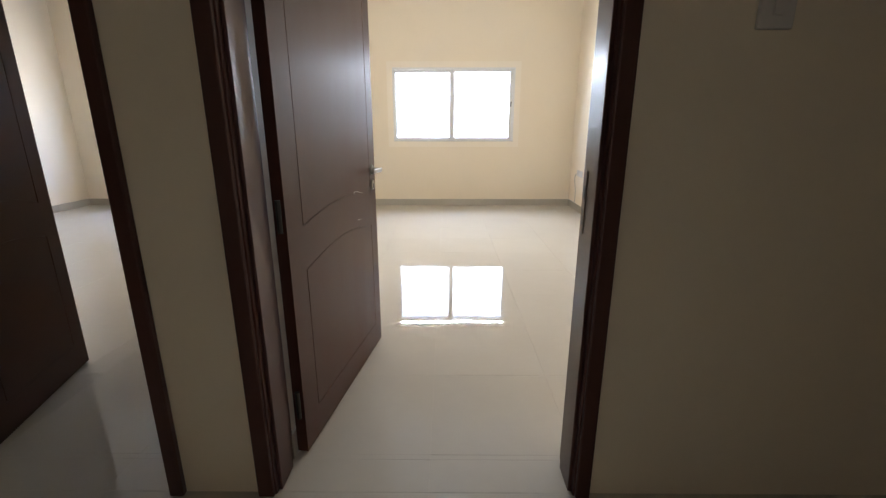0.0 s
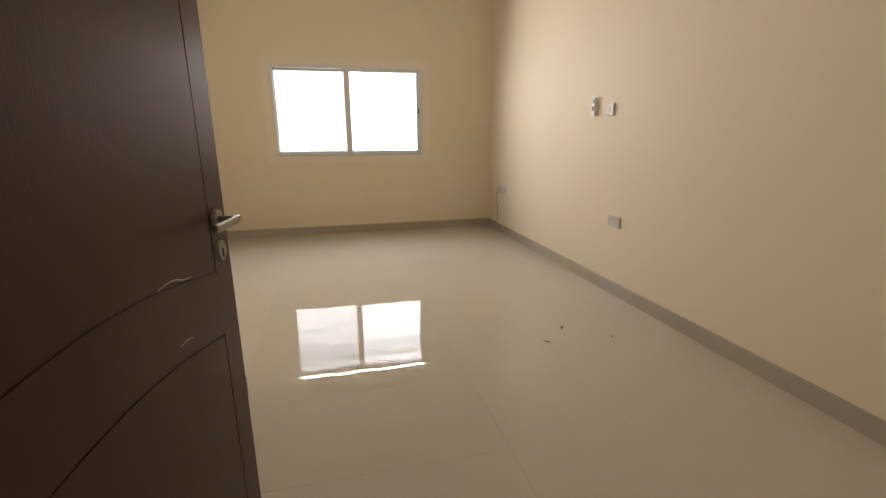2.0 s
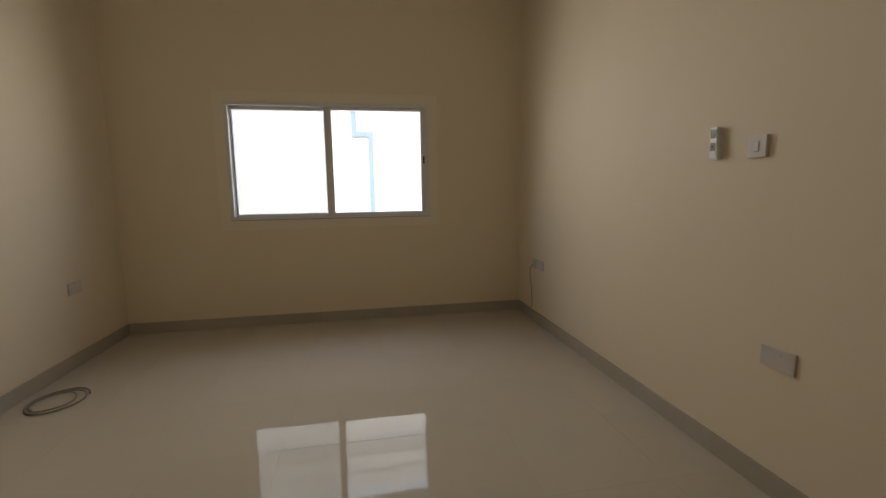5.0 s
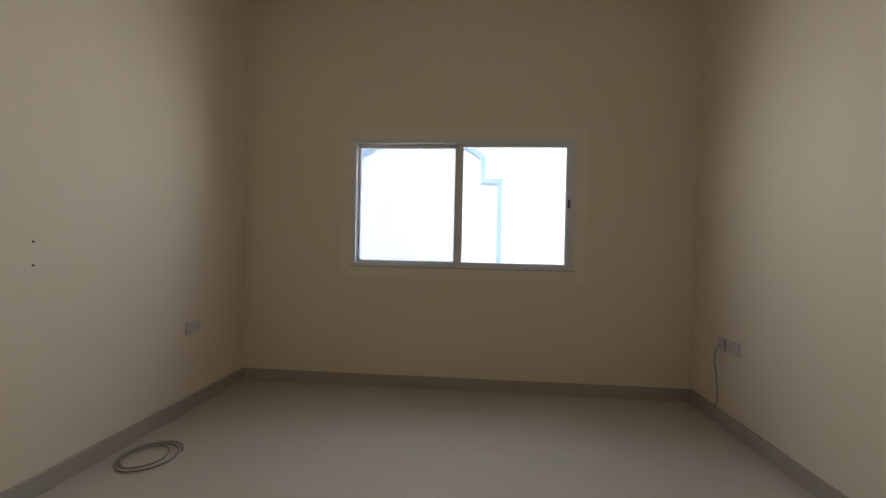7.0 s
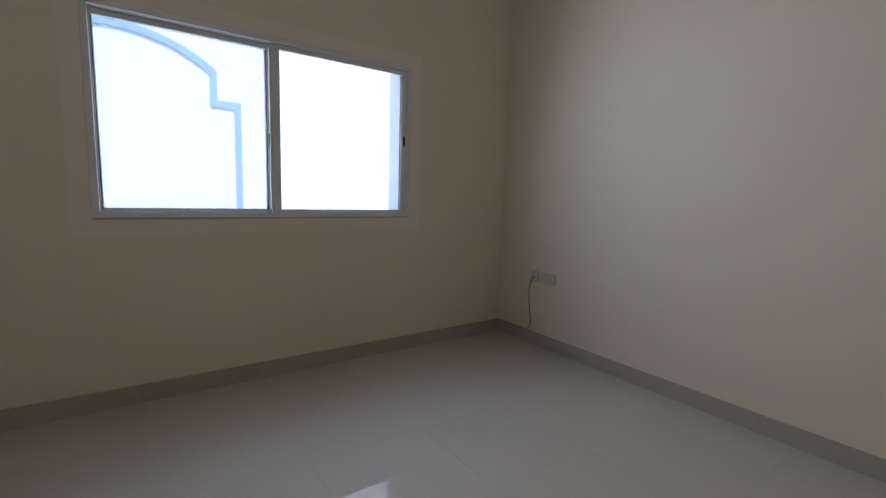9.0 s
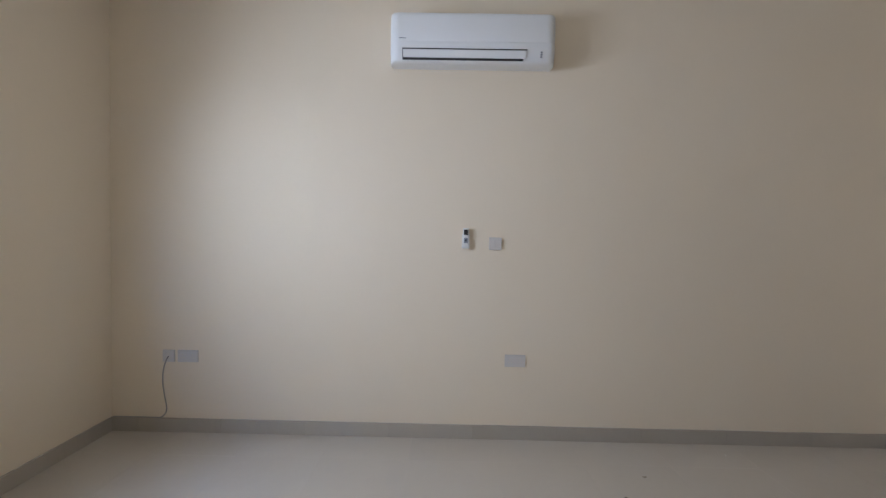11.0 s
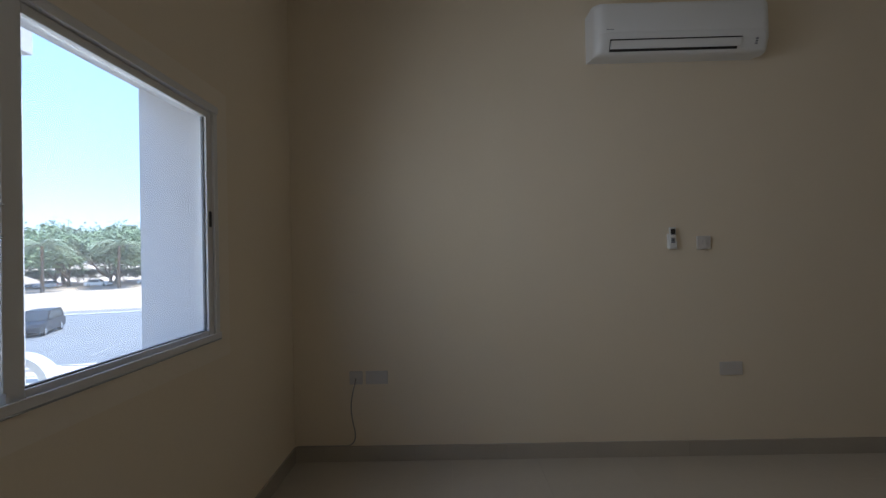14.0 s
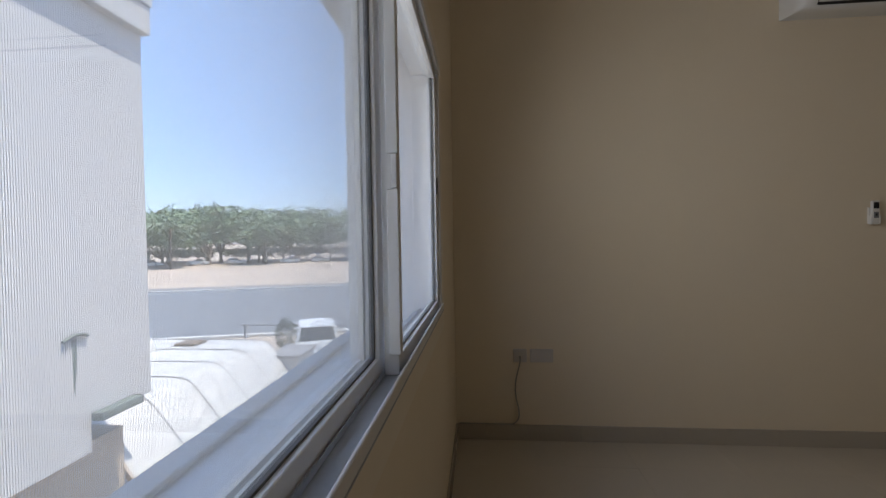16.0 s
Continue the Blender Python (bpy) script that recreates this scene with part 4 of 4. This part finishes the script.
def palm(seed, height, label):
    r = random.Random(seed)
    t = thing("palm_tree", (0, 0, 0), label, "palm tree", "palms beyond the sand")
    part("trunk", tube([(0, 0, 0), (0.1, 0.05, height * 0.35), (0.05, 0.1, height * 0.62)], [0.30, 0.23, 0.26], 10), BARK, t)
    top = Vector((0.05, 0.1, height * 0.62))
    for k in range(34):
        a, lift = k * 2.39996, r.uniform(-0.2, 1.35)
        length = height * r.uniform(0.38, 0.48)
        d = Vector((math.cos(a), math.sin(a), 0))
        spine = [top + d * (length * s * math.cos(lift * 0.6)) + Vector((0, 0, length * (s * lift * 0.75 - s * s * (0.45 + 0.4 * lift)))) for s in (0, 0.2, 0.4, 0.6, 0.8, 1.0)]
        bm = tube(spine, [0.035, 0.03, 0.025, 0.02, 0.015, 0.006], 4)
        side = Vector((-d.y, d.x, 0))
        for i in range(1, 16):
            s = 0.12 + i * 0.058
            j = min(int(s * 5), 4)
            p = spine[j].lerp(spine[j + 1], s * 5 - j)
            w = 0.75 * (1 - abs(s - 0.45)) * height / 9
            for sg in (-1, 1):
                q = p + side * sg * w + d * 0.25 * w - Vector((0, 0, 0.35 * w))
                vs = [bm.verts.new(x) for x in (p - d * 0.13, p + d * 0.13, q)]
                bm.faces.new(vs)
        part("frond", bm, PALM_LEAF, t)
    return t


def along(s, back):
    side = Vector((0.933, 0.36, 0))
    return FAR0 + FAR_DIR * s + side * back


rt = random.Random(11)
kinds = [branchy(3, 15.0, 1.5, LEAF_A, "tree", "broad olive-green shade tree beyond the sandy lot", "tree"),
         branchy(8, 13.5, 1.6, LEAF_B, "tree", "grey-green spreading tree beyond the sandy lot", "tree"),
         branchy(15, 16.5, 1.4, LEAF_A, "tree", "tall dark green tree beyond the sandy lot", "tree")]
for k, one in enumerate(kinds):
    p = along(8 + 9 * k, 4 + 2 * k)
    one.matrix_basis = pose(p.x, p.y, GZ, 0, 0, 40 * k)
for k in range(42):
    p = along(-34 + 3.3 * k + rt.uniform(-1.5, 1.5), (0, 9, 18)[k % 3] + rt.uniform(-2, 2))
    copy_thing(kinds[k % 3], pose(p.x, p.y, GZ, 0, 0, rt.uniform(0, 360)))
bush = branchy(31, 5.0, 2.0, LEAF_B, "bush", "low grey-green bush under the far trees", "bush")
bush["group"] = "bushes under the far trees"
p = along(-30, 14)
bush.matrix_basis = pose(p.x, p.y, GZ - 0.3, 0, 0, 0)
for k in range(34):
    p = along(-27 + 4.0 * k + rt.uniform(-1.2, 1.2), 13 + (k % 2) * 8 + rt.uniform(-1.5, 1.5))
    copy_thing(bush, pose(p.x, p.y, GZ - 0.3, 0, 0, rt.uniform(0, 360)))
p = along(41, -18)
palm_1 = palm(2, 13.0, "date palm with drooping grey-green fronds")
palm_1.matrix_basis = pose(p.x, p.y, GZ, 0, 0, 0)
for s, b in ((31, -14), (53, -16), (14, -6)):
    p = along(s, b)
    copy_thing(palm_1, pose(p.x, p.y, GZ, 0, 0, s * 7))
far_white = car((0, 0, GZ), 0, CAR_WHITE, "white car parked under the far trees", 1.5, 4.5, False, "cars under the trees")
far_silver = car((0, 0, GZ), 0, CAR_SILVER, "silver car parked under the far trees", 1.5, 4.5, False, "cars under the trees")
spots = [(-8, 1), (2, 0), (9, 1), (21, 0), (29, 1), (38, 0), (47, 1), (52, 0), (61, 1), (70, 0)]
for k, (s, b) in enumerate(spots):
    p = along(s, -2.5 + b)
    m = pose(p.x, p.y, GZ, 0, 0, 111 + rt.uniform(-12, 12) + (180 if k % 2 else 0))
    if k == 0:
        far_white.matrix_basis = m
    elif k == 1:
        far_silver.matrix_basis = m
    else:
        copy_thing(far_white if k % 3 else far_silver, m)
p = along(46, 6)
mast = thing("lamp_mast", (p.x, p.y, GZ), "thin grey lighting mast above the trees", "mast")
part("pole", tube([(0, 0, 0), (0, 0, 14.5)], [0.16, 0.06], 8), CANOPY_RIB, mast)
part("lamp_head", boxes((-0.5, 0.5, -0.12, 0.12, 14.5, 14.65), bevel=0.03), CANOPY_RIB, mast)

# shrub by the white car and the boom across the yard exit
shrub_pos = (14.7, 8.0, GZ + 0.05)
shrub = thing("shrub", shrub_pos, "dark green potted shrub beside the white car", "shrub")
part("pot", tube([(0, 0, 0), (0, 0, 0.45)], [0.24, 0.32], 14), PAVING, shrub)
rs = random.Random(9)
v, f = [], []
for _ in range(900):
    d = Vector((rs.gauss(0, 1), rs.gauss(0, 1), rs.gauss(0, 1.3))).normalized() * rs.uniform(0.3, 1.0) ** 0.5
    p = Vector((d.x * 0.45, d.y * 0.45, 1.15 + d.z * 0.72))
    a, b = Vector((rs.uniform(-1, 1), rs.uniform(-1, 1), rs.uniform(-1, 1))).normalized(), Vector((rs.uniform(-1, 1), rs.uniform(-1, 1), rs.uniform(-1, 1))).normalized()
    k = len(v)
    v.extend((tuple(p - a * 0.06), tuple(p + b * 0.03), tuple(p + a * 0.06), tuple(p - b * 0.03)))
    f.append((k, k + 1, k + 2, k + 3))
me = bpy.data.meshes.new("foliage")
me.from_pydata(v, [], f)
me.materials.append(LEAF_DARK)
foliage = new("foliage", me)
foliage.parent = shrub
boom = thing("barrier", (16.2, 5.0, GZ + 0.05), "thin grey barrier bar on two posts at the yard edge", "barrier")
for y in (0.0, 5.6):
    part("post", boxes((-0.05, 0.05, y - 0.05, y + 0.05, 0, 1.32), bevel=0.01), CANOPY_RIB, boom)
part("bar", tube([(0.08, -0.6, 1.27), (0.08, 6.2, 1.27)], 0.035, 8), CANOPY_RIB, boom)

# ---- skirting tiles and floor tiles: pieces last ----
skirting = thing("baseboard", (0, 0, 0), "grey-beige porcelain skirting tiles along the walls", "skirting", kind="structure")
SK_H, SK_T = 0.10, 0.011
piece_cache = {}


def skirt_mesh(length):
    key = round(length, 3)
    if key not in piece_cache:
        piece_cache[key] = mesh_of("skirting_tile", boxes((0.0002, length - 0.0002, 0.0, SK_T, 0.0, SK_H), bevel=0.0007), SKIRT)
    return piece_cache[key]


def skirt_run(x, y, turn, length, first=0.6):
    """Tiles in a row from (x, y); local x runs along the wall, local y into the room."""
    m = pose(x, y, 0.0, 0, 0, turn)
    s, step = 0.0, first
    while s < length - 0.004:
        n = min(step, length - s)
        ob = new("skirting_tile", skirt_mesh(n))
        ob.parent = skirting
        ob.matrix_basis = m @ Matrix.Translation((s, 0, 0))
        s += n
        step = 0.6


skirt_run(-0.0, 0.0, 180, W, 0.205)                       # window wall
skirt_run(0.0, -L, 90, L - SK_T, 0.565)                   # east wall
skirt_run(-W, -SK_T, -90, -AY - SK_T, 0.39)               # west wall
skirt_run(-W + SK_T, AY, 0, AX + W - SK_T, 0.47)          # return
skirt_run(AX, AY, -90, L + AY, 0.6)                       # entry wall
skirt_run(DX1 + 0.056, -L, 0, -DX1 - 0.056 - SK_T, 0.6)   # door wall
skirt_run(OX, 0.0, -90, -HY - 0.2, 0.6)           # next room, far wall
skirt_run(-W - 0.15, 0.0, 180, OX * -1 - W - 0.15, 0.6)

T = 0.562
GX, GY = -2.010, -2.168
tile_cache = {}
rtile = random.Random(21)


def tile_mesh(w, d):
    key = (round(w, 3), round(d, 3))
    if key not in tile_cache:
        bm = bmesh.new()
        g, c, h = 0.00028, 0.00015, 0.010
        a = [bm.verts.new(p) for p in ((-w / 2 + g, -d / 2 + g, -h), (w / 2 - g, -d / 2 + g, -h), (w / 2 - g, d / 2 - g, -h), (-w / 2 + g, d / 2 - g, -h))]
        b = [bm.verts.new((v.co.x, v.co.y, -c)) for v in a]
        t = [bm.verts.new((v.co.x - math.copysign(c, v.co.x), v.co.y - math.copysign(c, v.co.y), 0.0)) for v in a]
        bm.faces.new(t)
        for lo, hi in ((a, b), (b, t)):
            for i in range(4):
                bm.faces.new((lo[i], lo[(i + 1) % 4], hi[(i + 1) % 4], hi[i]))
        bm.faces.new(a[::-1])
        tile_cache[key] = mesh_of("floor_tile", bm, TILE)
    return tile_cache[key]


def lay(x0, x1, y0, y1):
    if x1 - x0 < 0.01 or y1 - y0 < 0.01:
        return
    ob = new("floor_tile", tile_mesh(x1 - x0, y1 - y0))
    ob.parent = floor
    ob.matrix_basis = pose((x0 + x1) / 2, (y0 + y1) / 2, 0.0, rtile.gauss(0, 0.03), rtile.gauss(0, 0.03), 0)


def lay_area(ax0, ax1, ay0, ay1, cut=None):
    i0, i1 = math.floor((ax0 - GX) / T), math.ceil((ax1 - GX) / T)
    j0, j1 = math.floor((ay0 - GY) / T), math.ceil((ay1 - GY) / T)
    for i in range(i0, i1):
        for j in range(j0, j1):
            x0, x1 = max(GX + i * T, ax0), min(GX + (i + 1) * T, ax1)
            y0, y1 = max(GY + j * T, ay0), min(GY + (j + 1) * T, ay1)
            if cut and y0 < cut[1]:
                if x1 <= cut[0]:
                    y0 = max(y0, cut[1])
                elif x0 < cut[0]:
                    lay(x0, cut[0], max(y0, cut[1]), y1)
                    x0 = cut[0]
            lay(x0, x1, y0, y1)


lay_area(-W, 0, -L, 0, (AX, AY))
lay_area(DX0, DX1, HY, -L)
lay_area(OX, 0, HY - 1.75, HY)
lay_area(EX0, EX1, HY, -L)
lay_area(OX, -W - 0.15, -L, 0)
lay_area(-W - 0.15, AX - 0.16, -L, AY - 0.15)
